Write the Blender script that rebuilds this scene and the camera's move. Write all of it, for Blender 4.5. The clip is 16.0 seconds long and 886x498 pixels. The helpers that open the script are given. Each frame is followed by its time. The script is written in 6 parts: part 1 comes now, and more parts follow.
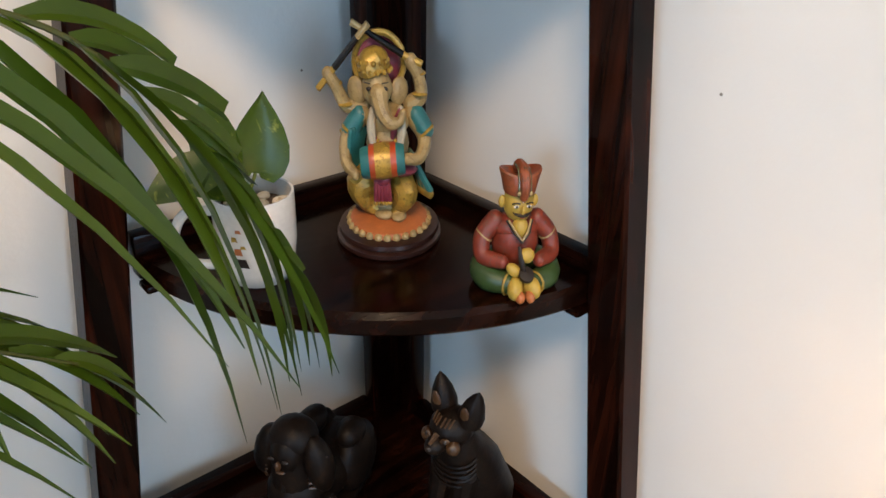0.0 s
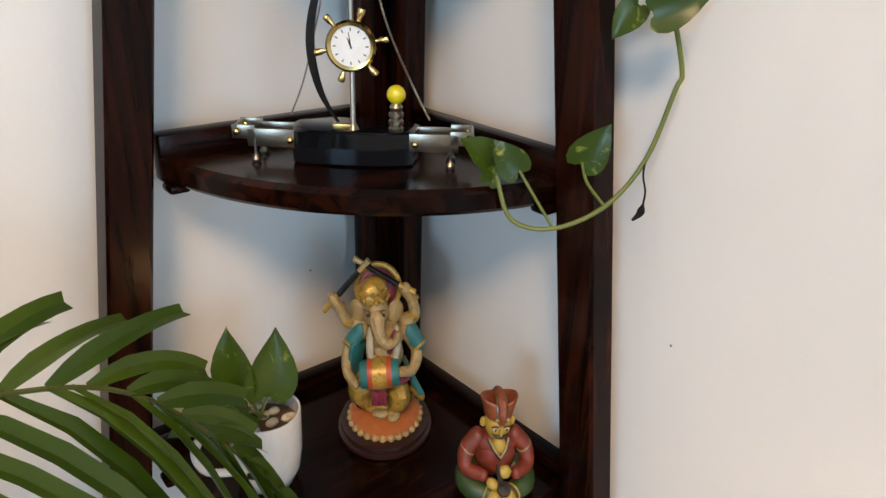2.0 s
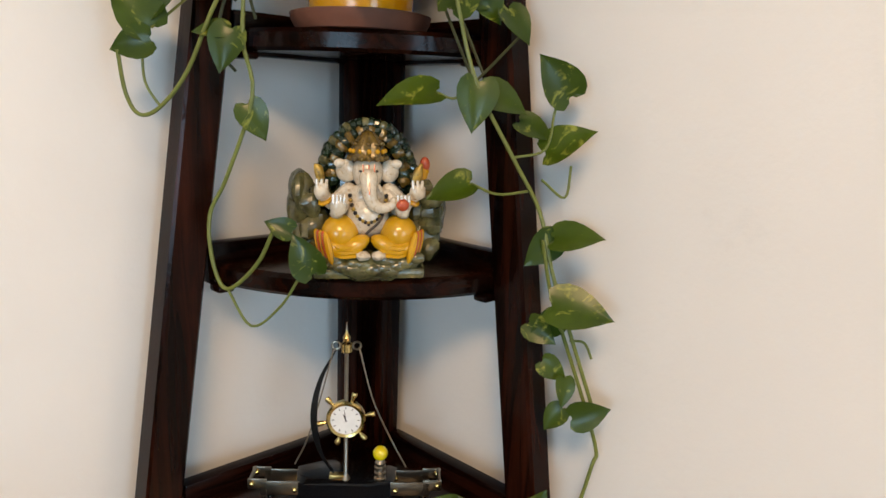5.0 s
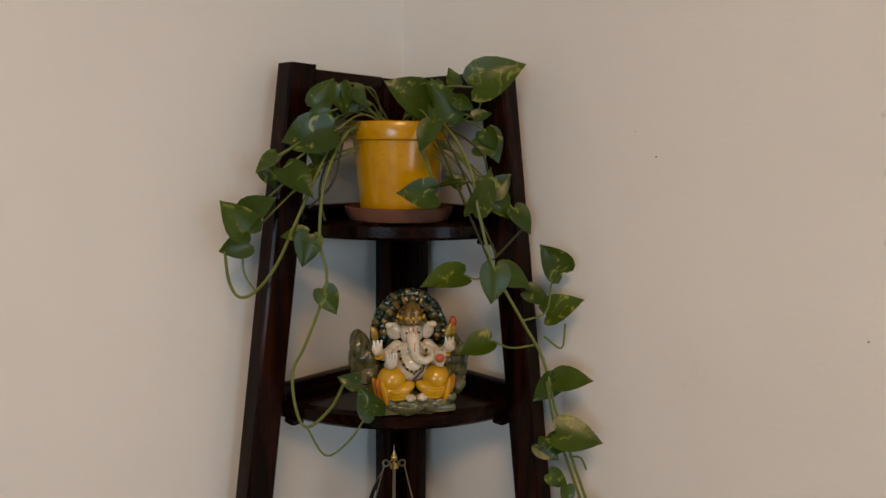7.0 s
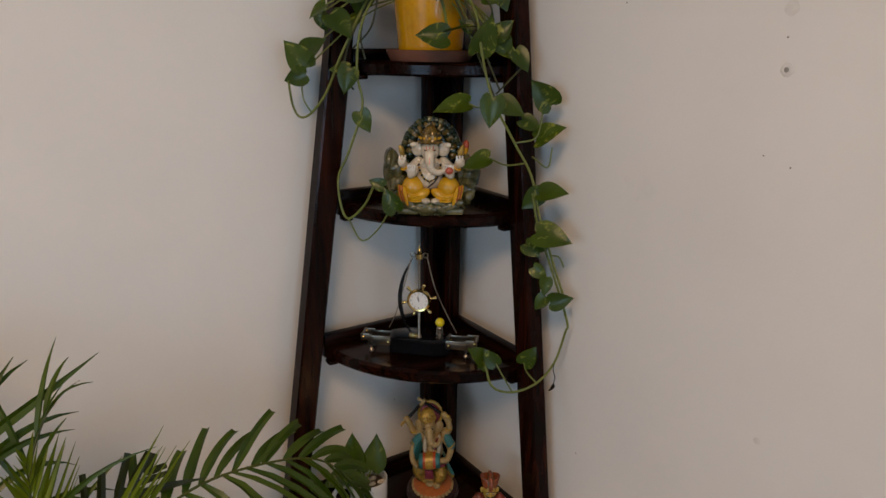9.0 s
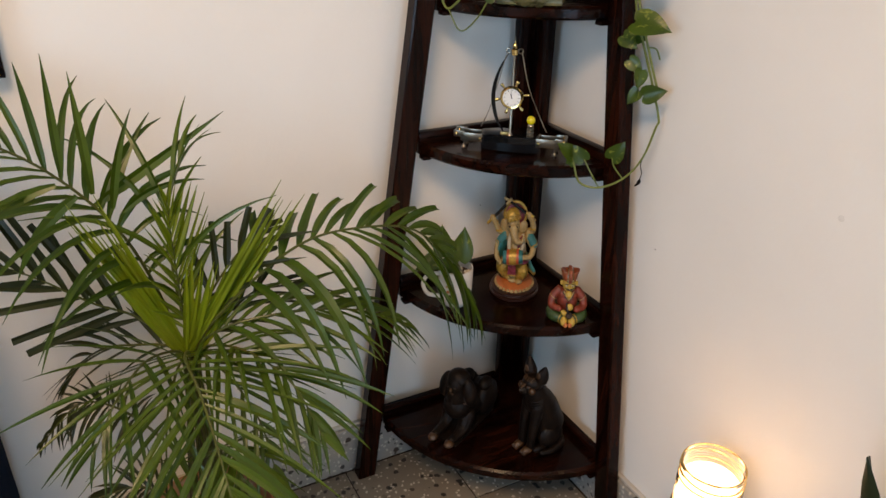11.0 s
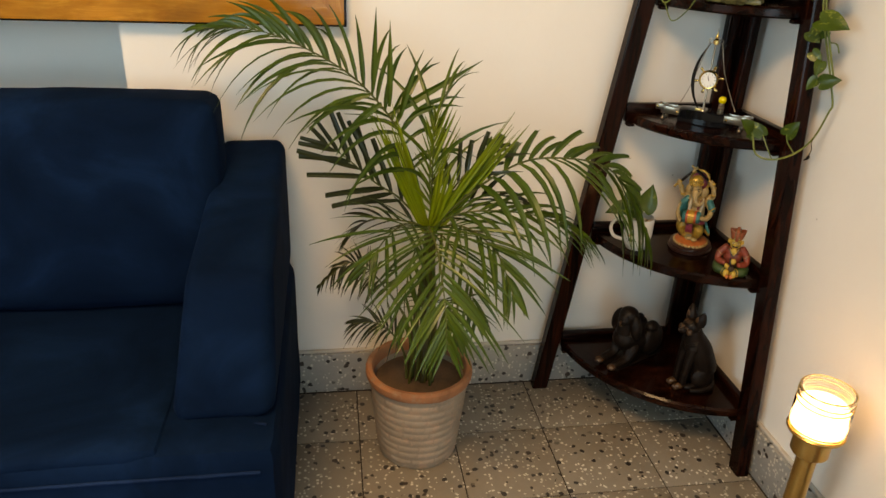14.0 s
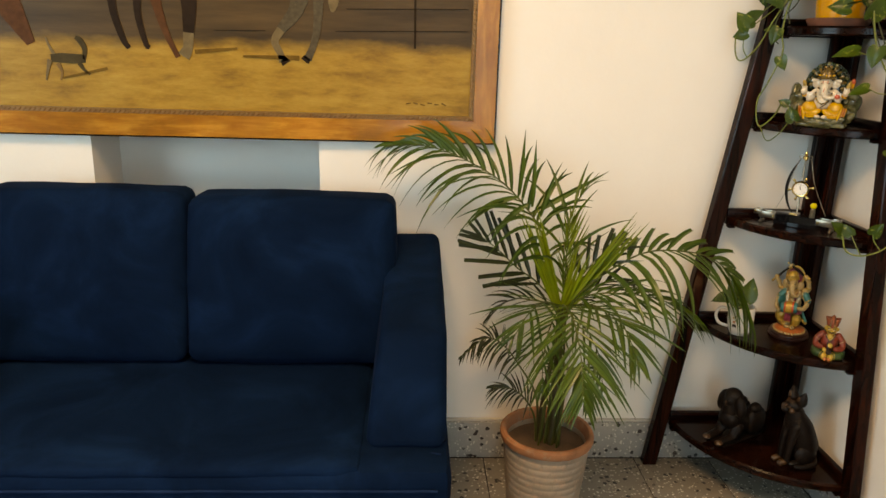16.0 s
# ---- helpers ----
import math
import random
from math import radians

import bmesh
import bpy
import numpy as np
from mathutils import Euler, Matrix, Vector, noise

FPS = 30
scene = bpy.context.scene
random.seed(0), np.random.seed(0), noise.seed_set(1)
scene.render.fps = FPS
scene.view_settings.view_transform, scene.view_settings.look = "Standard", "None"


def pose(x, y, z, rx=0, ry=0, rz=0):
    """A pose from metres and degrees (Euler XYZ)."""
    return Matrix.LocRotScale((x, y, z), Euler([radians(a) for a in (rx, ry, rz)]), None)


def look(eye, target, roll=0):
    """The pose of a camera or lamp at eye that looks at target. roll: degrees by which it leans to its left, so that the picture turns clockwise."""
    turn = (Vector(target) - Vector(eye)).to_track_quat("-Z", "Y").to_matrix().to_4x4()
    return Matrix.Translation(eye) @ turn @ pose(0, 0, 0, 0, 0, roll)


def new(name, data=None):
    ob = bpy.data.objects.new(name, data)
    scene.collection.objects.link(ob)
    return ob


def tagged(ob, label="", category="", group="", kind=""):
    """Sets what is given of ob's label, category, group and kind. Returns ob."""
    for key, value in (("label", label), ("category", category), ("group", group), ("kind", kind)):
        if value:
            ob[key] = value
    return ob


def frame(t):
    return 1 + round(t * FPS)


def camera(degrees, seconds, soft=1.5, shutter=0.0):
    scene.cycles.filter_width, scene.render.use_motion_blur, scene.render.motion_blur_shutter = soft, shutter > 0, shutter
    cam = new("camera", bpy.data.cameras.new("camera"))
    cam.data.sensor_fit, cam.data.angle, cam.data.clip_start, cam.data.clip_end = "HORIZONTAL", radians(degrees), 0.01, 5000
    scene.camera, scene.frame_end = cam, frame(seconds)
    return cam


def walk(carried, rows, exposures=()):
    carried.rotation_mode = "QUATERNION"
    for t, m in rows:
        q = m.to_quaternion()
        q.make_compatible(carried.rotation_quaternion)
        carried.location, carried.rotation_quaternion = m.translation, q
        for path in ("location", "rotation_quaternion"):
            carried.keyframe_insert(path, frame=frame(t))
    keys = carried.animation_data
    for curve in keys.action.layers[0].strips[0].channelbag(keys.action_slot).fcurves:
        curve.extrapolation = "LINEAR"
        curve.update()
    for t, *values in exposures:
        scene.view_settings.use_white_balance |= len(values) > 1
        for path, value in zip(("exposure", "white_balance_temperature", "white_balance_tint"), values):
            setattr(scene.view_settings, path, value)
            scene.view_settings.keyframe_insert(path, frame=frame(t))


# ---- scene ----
cam = camera(63.5, 16.0)
PATH = [
    (0, (-0.5428, -0.7059, 0.8449), (0.6354, 0.6294, -0.0957), 1.2),
    (0.5, (-0.5408, -0.717, 0.8892), (0.6384, 0.6324, -0.0302), 1.6),
    (1, (-0.5448, -0.715, 0.9305), (0.6314, 0.6515, 0.0342), 1.4),
    (1.5, (-0.5408, -0.714, 0.9718), (0.6394, 0.6707, 0.1077), 1.2),
    (2, (-0.5408, -0.722, 1.0342), (0.6656, 0.6747, 0.2276), 1.7),
    (2.5, (-0.5528, -0.7351, 1.0906), (0.715, 0.6606, 0.3796), 1.4),
    (3, (-0.5609, -0.7432, 1.1339), (0.7462, 0.6394, 0.4723), 1.7),
    (3.5, (-0.572, -0.7472, 1.1832), (0.7371, 0.6596, 0.578), 1.6),
    (4, (-0.5982, -0.7593, 1.2225), (0.7401, 0.6566, 0.7119), 1.9),
    (4.5, (-0.6123, -0.7744, 1.2598), (0.7452, 0.6405, 0.8016), 2.3),
    (5, (-0.6455, -0.7905, 1.298), (0.7442, 0.6133, 0.9043), 2.0),
    (7.5, (-0.862, -0.9728, 1.4763), (0.6002, 0.3907, 1.2245), 0.6),
    (8, (-0.8207, -1.0956, 1.4612), (0.4672, 0.4149, 1.1238), 0.9),
    (8.5, (-0.8247, -1.1822, 1.444), (0.3283, 0.4048, 0.9899), 0.9),
    (9, (-0.8479, -1.2386, 1.4158), (0.2326, 0.3615, 0.8439), 0.8),
    (9.5, (-0.8429, -1.2829, 1.4028), (0.1329, 0.3222, 0.6767), -0.1),
    (10, (-0.8539, -1.297, 1.3605), (0.0473, 0.3081, 0.5438), 0.1),
    (12.3, (-1.152, -1.4279, 1.2608), (-0.3132, 0.149, 0.3293), 1.5),
    (12.5, (-1.1802, -1.4581, 1.2698), (-0.3333, 0.1108, 0.3343), 1.7),
    (13, (-1.147, -1.5367, 1.2749), (-0.4169, 0.1057, 0.3665), 1.1),
    (13.5, (-1.0815, -1.6475, 1.2739), (-0.6082, 0.1128, 0.4179), 2.1),
    (14, (-1.0563, -1.7492, 1.2718), (-0.7573, 0.0493, 0.4169), 2.5),
    (14.5, (-1.0926, -1.8166, 1.2839), (-0.8771, 0.0181, 0.4824), 2.6),
    (15, (-1.1732, -1.9052, 1.291), (-1.007, -0.0453, 0.5367), 2.0),
    (15.5, (-1.2376, -1.9999, 1.293), (-1.0946, -0.1017, 0.6354), 1.7),
    (16, (-1.2608, -2.0764, 1.3071), (-1.1641, -0.145, 0.7462), 1.7),
]

EXPOSURE = [(0.0, 0.61, 6750, 14), (3.5, 0.27, 7250, 16), (5.0, 0.24, 7550, 16), (7.5, -0.76, 8200, 20), (9.0, -0.74, 7400, 20), (10.0, -0.20, 7100, 20), (12.5, 0.07, 8750, 17), (16.0, 0.15, 9900, 14)]
walk(cam, [(t, look(eye, target, roll)) for t, eye, target, roll in PATH], EXPOSURE)

# ---- world and lights ----
world = bpy.data.worlds.new("world")
scene.world = world
world.use_nodes = True
sky = world.node_tree.nodes.new("ShaderNodeTexSky")
sky.sky_type, sky.sun_disc = "NISHITA", False
sky.sun_elevation, sky.sun_rotation = radians(35), radians(290)
world.node_tree.links.new(sky.outputs[0], world.node_tree.nodes["Background"].inputs[0])
world.node_tree.nodes["Background"].inputs[1].default_value = 0.1


def area_light(name, place, target, size, power, colour, shape="DISK"):
    data = bpy.data.lights.new(name, "AREA")
    data.shape, data.size, data.energy, data.color = shape, size, power, colour
    ob = new(name, data)
    ob.matrix_world = look(place, target)
    return ob


area_light("ceiling_light_glow", (-1.6, -1.75, 2.66), (-1.6, -1.75, 0), 0.85, 56, (1.0, 0.72, 0.44))
daylight = area_light("window_daylight", (-4.13, -2.45, 1.55), (0, -1.2, 1.1), 1.5, 63, (0.36, 0.67, 1.0), "RECTANGLE")
daylight.data.size_y = 1.2
# added cool fill for the sofa's outer arm and cushion fronts
added_daylight = area_light("added_daylight", (-0.95, -4.43, 1.3), (-1.2, 0, 0.9), 1.0, 34, (0.36, 0.67, 1.0), "RECTANGLE")
added_daylight.data.size_y = 1.7


# ---- materials ----
def nodes_of(name):
    m = bpy.data.materials.new(name)
    m.use_nodes = True
    nt = m.node_tree
    return m, nt, nt.nodes["Principled BSDF"]


def ramp(nt, fac, stops):
    r = nt.nodes.new("ShaderNodeValToRGB")
    e = r.color_ramp.elements
    while len(e) < len(stops):
        e.new(0.5)
    for el, (p, c) in zip(e, stops):
        el.position, el.color = p, (*c, 1)
    nt.links.new(fac, r.inputs[0])
    return r.outputs[0]


def noise_tex(nt, scale, detail=4, rough=0.6, stretch=(1, 1, 1), dist=0.0):
    co = nt.nodes.new("ShaderNodeTexCoord")
    mp = nt.nodes.new("ShaderNodeMapping")
    mp.inputs["Scale"].default_value = stretch
    nt.links.new(co.outputs["Object"], mp.inputs[0])
    n = nt.nodes.new("ShaderNodeTexNoise")
    n.inputs["Scale"].default_value, n.inputs["Detail"].default_value, n.inputs["Roughness"].default_value = scale, detail, rough
    n.inputs["Distortion"].default_value = dist
    nt.links.new(mp.outputs[0], n.inputs[0])
    return n.outputs[0]


def mix(nt, fac, a, b, kind="MIX"):
    m = nt.nodes.new("ShaderNodeMix")
    m.data_type, m.blend_type = "RGBA", kind
    for sock, v in ((m.inputs[0], fac), (m.inputs[6], a), (m.inputs[7], b)):
        if hasattr(v, "is_linked"):
            nt.links.new(v, sock)
        elif isinstance(v, (int, float)):
            sock.default_value = v
        else:
            sock.default_value = (*v, 1)
    return m.outputs[2]


def bump(nt, bsdf, height, strength, distance=0.002):
    b = nt.nodes.new("ShaderNodeBump")
    b.inputs["Strength"].default_value, b.inputs["Distance"].default_value = strength, distance
    nt.links.new(height, b.inputs["Height"])
    nt.links.new(b.outputs[0], bsdf.inputs["Normal"])


def paint(name, colour, rough=0.5, metal=0.0, vary=0.25, scale=12, fine=120, relief=0.15, coat=0.0, dirt=None):
    """A surface of one colour with broad and fine variation and a little relief."""
    m, nt, b = nodes_of(name)
    c = Vector(colour)
    broad = ramp(nt, noise_tex(nt, scale), [(0.3, c * (1 - vary)), (0.7, c * (1 + vary * 0.6))])
    grain = noise_tex(nt, fine, 3)
    col = mix(nt, grain, broad, c * 0.8, "MIX") if dirt is None else mix(nt, ramp(nt, noise_tex(nt, scale * 3, 6, 0.75), [(0.52, (0, 0, 0)), (0.66, (1, 1, 1))]), broad, dirt)
    nt.links.new(col, b.inputs["Base Color"])
    b.inputs["Roughness"].default_value, b.inputs["Metallic"].default_value = rough, metal
    b.inputs["Coat Weight"].default_value = coat
    b.inputs["Coat Roughness"].default_value = 0.12
    if relief:
        bump(nt, b, grain, relief, 0.001)
    return m


def wall_paint(name, colour):
    m, nt, b = nodes_of(name)
    c = Vector(colour)
    broad = ramp(nt, noise_tex(nt, 1.6, 5, 0.55), [(0.3, c * 0.91), (0.7, c)])
    scuff = ramp(nt, noise_tex(nt, 7, 8, 0.7), [(0.64, (0, 0, 0)), (0.8, (0.45, 0.45, 0.45))])
    nt.links.new(mix(nt, scuff, broad, c * 0.78), b.inputs["Base Color"])
    b.inputs["Roughness"].default_value = 0.55
    lumps = nt.nodes.new("ShaderNodeMath")
    lumps.operation = "ADD"
    nt.links.new(noise_tex(nt, 9, 3), lumps.inputs[0])
    fine = nt.nodes.new("ShaderNodeMath")
    fine.operation = "MULTIPLY"
    fine.inputs[1].default_value = 0.12
    nt.links.new(noise_tex(nt, 160, 3), fine.inputs[0])
    nt.links.new(fine.outputs[0], lumps.inputs[1])
    bump(nt, b, lumps.outputs[0], 0.35, 0.006)
    return m


def varnished(name, dark, light, stretch, gloss=0.2):
    m, nt, b = nodes_of(name)
    grain = noise_tex(nt, 26, 6, 0.62, stretch, 0.6)
    col = ramp(nt, grain, [(0.36, dark), (0.52, Vector(dark) * 0.7 + Vector(light) * 0.3), (0.74, light)])
    worn = ramp(nt, noise_tex(nt, 5, 5), [(0.35, (0.6, 0.6, 0.6)), (0.7, (1, 1, 1))])
    nt.links.new(mix(nt, 1.0, col, worn, "MULTIPLY"), b.inputs["Base Color"])
    nt.links.new(ramp(nt, noise_tex(nt, 30, 5), [(0.3, (0.13, 0.13, 0.13)), (0.8, (0.27, 0.27, 0.27))]), b.inputs["Roughness"])
    b.inputs["Coat Weight"].default_value, b.inputs["Coat Roughness"].default_value = 0.05, 0.08
    b.inputs["Specular IOR Level"].default_value = gloss
    bump(nt, b, grain, 0.12, 0.0015)
    return m


def terrazzo(name, base, shift):
    """Polished mosaic: dark and white chips of some millimetres in cement; each tile takes its own offset."""
    m, nt, b = nodes_of(name)
    co = nt.nodes.new("ShaderNodeTexCoord")
    info = nt.nodes.new("ShaderNodeObjectInfo")
    mul = nt.nodes.new("ShaderNodeVectorMath")
    mul.operation = "SCALE"
    mul.inputs[3].default_value = 37.0 * shift
    cmb = nt.nodes.new("ShaderNodeCombineXYZ")
    for k in range(3):
        nt.links.new(info.outputs["Random"], cmb.inputs[k])
    nt.links.new(cmb.outputs[0], mul.inputs[0])
    add = nt.nodes.new("ShaderNodeVectorMath")
    nt.links.new(co.outputs["Object"], add.inputs[0])
    nt.links.new(mul.outputs[0], add.inputs[1])
    warp = nt.nodes.new("ShaderNodeTexNoise")
    warp.inputs["Scale"].default_value = 60
    nt.links.new(add.outputs[0], warp.inputs[0])
    wsc = nt.nodes.new("ShaderNodeVectorMath")
    wsc.operation = "SCALE"
    wsc.inputs[3].default_value = 0.012
    nt.links.new(warp.outputs[1], wsc.inputs[0])
    wadd = nt.nodes.new("ShaderNodeVectorMath")
    nt.links.new(add.outputs[0], wadd.inputs[0])
    nt.links.new(wsc.outputs[0], wadd.inputs[1])

    def chips(scale, cut, soft, off):
        v = nt.nodes.new("ShaderNodeTexVoronoi")
        v.inputs["Scale"].default_value = scale
        o = nt.nodes.new("ShaderNodeVectorMath")
        o.inputs[1].default_value = (off, off * 0.7, off * 1.3)
        nt.links.new(wadd.outputs[0], o.inputs[0])
        nt.links.new(o.outputs[0], v.inputs["Vector"])
        inside = ramp(nt, v.outputs["Distance"], [(cut, (1, 1, 1)), (cut + soft, (0, 0, 0))])
        pick = nt.nodes.new("ShaderNodeSeparateColor")
        nt.links.new(v.outputs["Color"], pick.inputs[0])
        return inside, pick.outputs[0]

    ground = ramp(nt, noise_tex(nt, 9, 5), [(0.3, Vector(base) * 0.82), (0.7, Vector(base) * 1.1)])
    ground = mix(nt, noise_tex(nt, 90, 3), ground, Vector(base) * 0.8)
    inside, pick = chips(95, 0.3, 0.06, 3.1)
    pale = mix(nt, 1.0, inside, ramp(nt, pick, [(0.5, (0, 0, 0)), (0.55, (0.8, 0.8, 0.8))]), "MULTIPLY")
    col = mix(nt, pale, ground, Vector((0.62, 0.58, 0.5)))
    inside, pick = chips(56, 0.34, 0.05, 9.7)
    dark = mix(nt, 1.0, inside, ramp(nt, pick, [(0.74, (0, 0, 0)), (0.76, (1, 1, 1))]), "MULTIPLY")
    col = mix(nt, dark, col, (0.018, 0.014, 0.012))
    inside, pick = chips(48, 0.33, 0.04, 21.3)
    brown = mix(nt, 1.0, inside, ramp(nt, pick, [(0.93, (0, 0, 0)), (0.95, (1, 1, 1))]), "MULTIPLY")
    col = mix(nt, brown, col, (0.03, 0.018, 0.012))
    nt.links.new(col, b.inputs["Base Color"])
    nt.links.new(ramp(nt, noise_tex(nt, 14, 5), [(0.3, (0.28, 0.28, 0.28)), (0.75, (0.5, 0.5, 0.5))]), b.inputs["Roughness"])
    bump(nt, b, noise_tex(nt, 60, 4), 0.08, 0.001)
    return m


def velvet(name, colour):
    m, nt, b = nodes_of(name)
    c = Vector(colour)
    nap = noise_tex(nt, 3.6, 6, 0.62, (1, 1, 1), 1.0)
    nt.links.new(ramp(nt, nap, [(0.3, c * 0.58), (0.5, c), (0.70, c * 1.8)]), b.inputs["Base Color"])
    b.inputs["Roughness"].default_value = 0.85
    b.inputs["Sheen Weight"].default_value, b.inputs["Sheen Roughness"].default_value = 0.01, 0.4
    b.inputs["Specular IOR Level"].default_value = 0.025
    b.inputs["Sheen Tint"].default_value = (0.25, 0.42, 0.8, 1)
    bump(nt, b, noise_tex(nt, 900, 2), 0.2, 0.0006)
    return m


def leafy(name, dark, light, scale=18, patches=0.0, rough=0.34, thin=0.16):
    """Leaf skin, darker and lighter from leaf to leaf, that lets some light through."""
    m, nt, b = nodes_of(name)
    info = nt.nodes.new("ShaderNodeObjectInfo")
    isle = nt.nodes.new("ShaderNodeNewGeometry")
    own = nt.nodes.new("ShaderNodeMath")
    own.operation = "ADD"
    nt.links.new(info.outputs["Random"], own.inputs[0])
    nt.links.new(isle.outputs["Random Per Island"], own.inputs[1])
    half = nt.nodes.new("ShaderNodeMath")
    half.operation = "MULTIPLY"
    half.inputs[1].default_value = 0.5
    nt.links.new(own.outputs[0], half.inputs[0])
    col = mix(nt, half.outputs[0], dark, light)
    col = mix(nt, noise_tex(nt, scale, 4), col, Vector(dark) * 0.6)
    if patches:
        col = mix(nt, ramp(nt, noise_tex(nt, 42, 4, 0.6, (1, 1, 1), 1.4), [(1 - patches, (0, 0, 0)), (1.10 - patches, (0.85, 0.85, 0.85))]), col, (0.27, 0.29, 0.05))
    nt.links.new(col, b.inputs["Base Color"])
    b.inputs["Roughness"].default_value = rough
    b.inputs["Specular IOR Level"].default_value = 0.32
    bump(nt, b, noise_tex(nt, 140, 3), 0.12, 0.0008)
    through_leaf = nt.nodes.new("ShaderNodeBsdfTranslucent")
    nt.links.new(mix(nt, 1.0, col, (1.0, 0.95, 0.45), "MULTIPLY"), through_leaf.inputs["Color"])
    blend = nt.nodes.new("ShaderNodeMixShader")
    blend.inputs[0].default_value = thin
    nt.links.new(b.outputs[0], blend.inputs[1])
    nt.links.new(through_leaf.outputs[0], blend.inputs[2])
    nt.links.new(blend.outputs[0], nt.nodes["Material Output"].inputs["Surface"])
    return m


def glow(name, colour, strength):
    m, nt, b = nodes_of(name)
    b.inputs["Emission Color"].default_value, b.inputs["Emission Strength"].default_value = (*colour, 1), strength
    b.inputs["Base Color"].default_value = (*colour, 1)
    return m


def clear_glass(name, tint=(1, 1, 1)):
    m, nt, b = nodes_of(name)
    b.inputs["Base Color"].default_value = (*tint, 1)
    b.inputs["Transmission Weight"].default_value, b.inputs["Roughness"].default_value, b.inputs["IOR"].default_value = 1.0, 0.03, 1.45
    return m


WALL = wall_paint("cream_wall_paint", (0.80, 0.775, 0.735))
CEILING = wall_paint("white_ceiling_paint", (0.8, 0.79, 0.77))
FLOOR = terrazzo("terrazzo_tile", (0.235, 0.205, 0.165), 1.0)
SKIRT = terrazzo("terrazzo_skirting", (0.33, 0.32, 0.30), 0.3)
GROUT = paint("dark_grout", (0.045, 0.034, 0.026), 0.9)
CEMENT = paint("cement_fillet", (0.55, 0.52, 0.47), 0.85)
WOOD_UP = varnished("dark_varnished_wood_upright", (0.0022, 0.0008, 0.0006), (0.044, 0.0095, 0.004), (3.0, 3.0, 0.18), 0.08)
WOOD_X = varnished("dark_varnished_wood_rail", (0.002, 0.0008, 0.0006), (0.026, 0.006, 0.0028), (0.2, 3.0, 3.0), 0.08)
WOOD_Y = varnished("dark_varnished_wood_side_rail", (0.002, 0.0008, 0.0006), (0.026, 0.006, 0.0028), (3.0, 0.2, 3.0), 0.08)
WOOD_TOP = varnished("dark_varnished_wood_shelf", (0.002, 0.0007, 0.0005), (0.032, 0.0075, 0.003), (0.35, 2.2, 2.0), 0.10)
VELVET = velvet("navy_velvet", (0.0016, 0.0078, 0.0240))
VELVET_DARK = velvet("navy_velvet_piping", (0.006, 0.016, 0.045))
GILT = varnished("golden_stained_wood", (0.33, 0.125, 0.014), (0.62, 0.29, 0.045), (0.3, 2, 2))
GILT_UP = varnished("golden_stained_wood_upright", (0.33, 0.125, 0.014), (0.60, 0.28, 0.045), (2, 2, 0.3))
BRONZE = paint("old_gilt_moulding", (0.22, 0.11, 0.03), 0.4, 0.3, 0.4, 60)
BRASS = paint("brushed_brass", (0.62, 0.40, 0.14), 0.3, 1.0, 0.1, 30, 200, 0.05)
BRASS_BRIGHT = paint("polished_brass", (0.78, 0.56, 0.22), 0.18, 1.0, 0.1, 30, 200, 0.02)
STEEL = paint("tarnished_steel", (0.31, 0.265, 0.21), 0.28, 1.0, 0.15, 40, 200, 0.02)
CLAY = paint("terracotta", (0.36, 0.15, 0.07), 0.8, 0, 0.35, 14, 160, 0.3, 0, (0.30, 0.19, 0.12))
SLATE = paint("weathered_pot_clay", (0.31, 0.25, 0.195), 0.85, 0, 0.22, 11, 180, 0.4, 0, (0.43, 0.29, 0.21))
SOIL = paint("potting_soil", (0.10, 0.062, 0.036), 0.95, 0, 0.5, 40, 220, 0.35)
PALM = leafy("palm_leaf", (0.024, 0.062, 0.004), (0.118, 0.170, 0.011), 10)
PALM_NEW = leafy("young_palm_leaf", (0.13, 0.19, 0.006), (0.28, 0.33, 0.016), 10)
# darker green for some inner, lower and wall-side fronds
PALM_DARK = leafy("dark_palm_leaf", (0.014, 0.022, 0.006), (0.046, 0.052, 0.012), 10)
STALK = leafy("palm_stalk", (0.07, 0.085, 0.018), (0.14, 0.14, 0.035), 20)
CANE = leafy("palm_cane", (0.05, 0.045, 0.022), (0.11, 0.10, 0.04), 40, 0.0, 0.6)
POTHOS = leafy("pothos_leaf", (0.018, 0.048, 0.004), (0.092, 0.145, 0.008), 26, 0.42, 0.3)
OLDVINE = leafy("old_pothos_stem", (0.05, 0.06, 0.022), (0.10, 0.09, 0.04), 30)
VINE = leafy("pothos_stem", (0.16, 0.20, 0.045), (0.25, 0.27, 0.07), 30)


# ---- building helpers ----
ORIGIN = {}


def thing(name, place, label, category, group="", kind=""):
    ob = new(name)
    ob.empty_display_size = 0.05
    ob.location = place
    ORIGIN[ob] = Vector(place)
    return tagged(ob, label, category, group, kind)


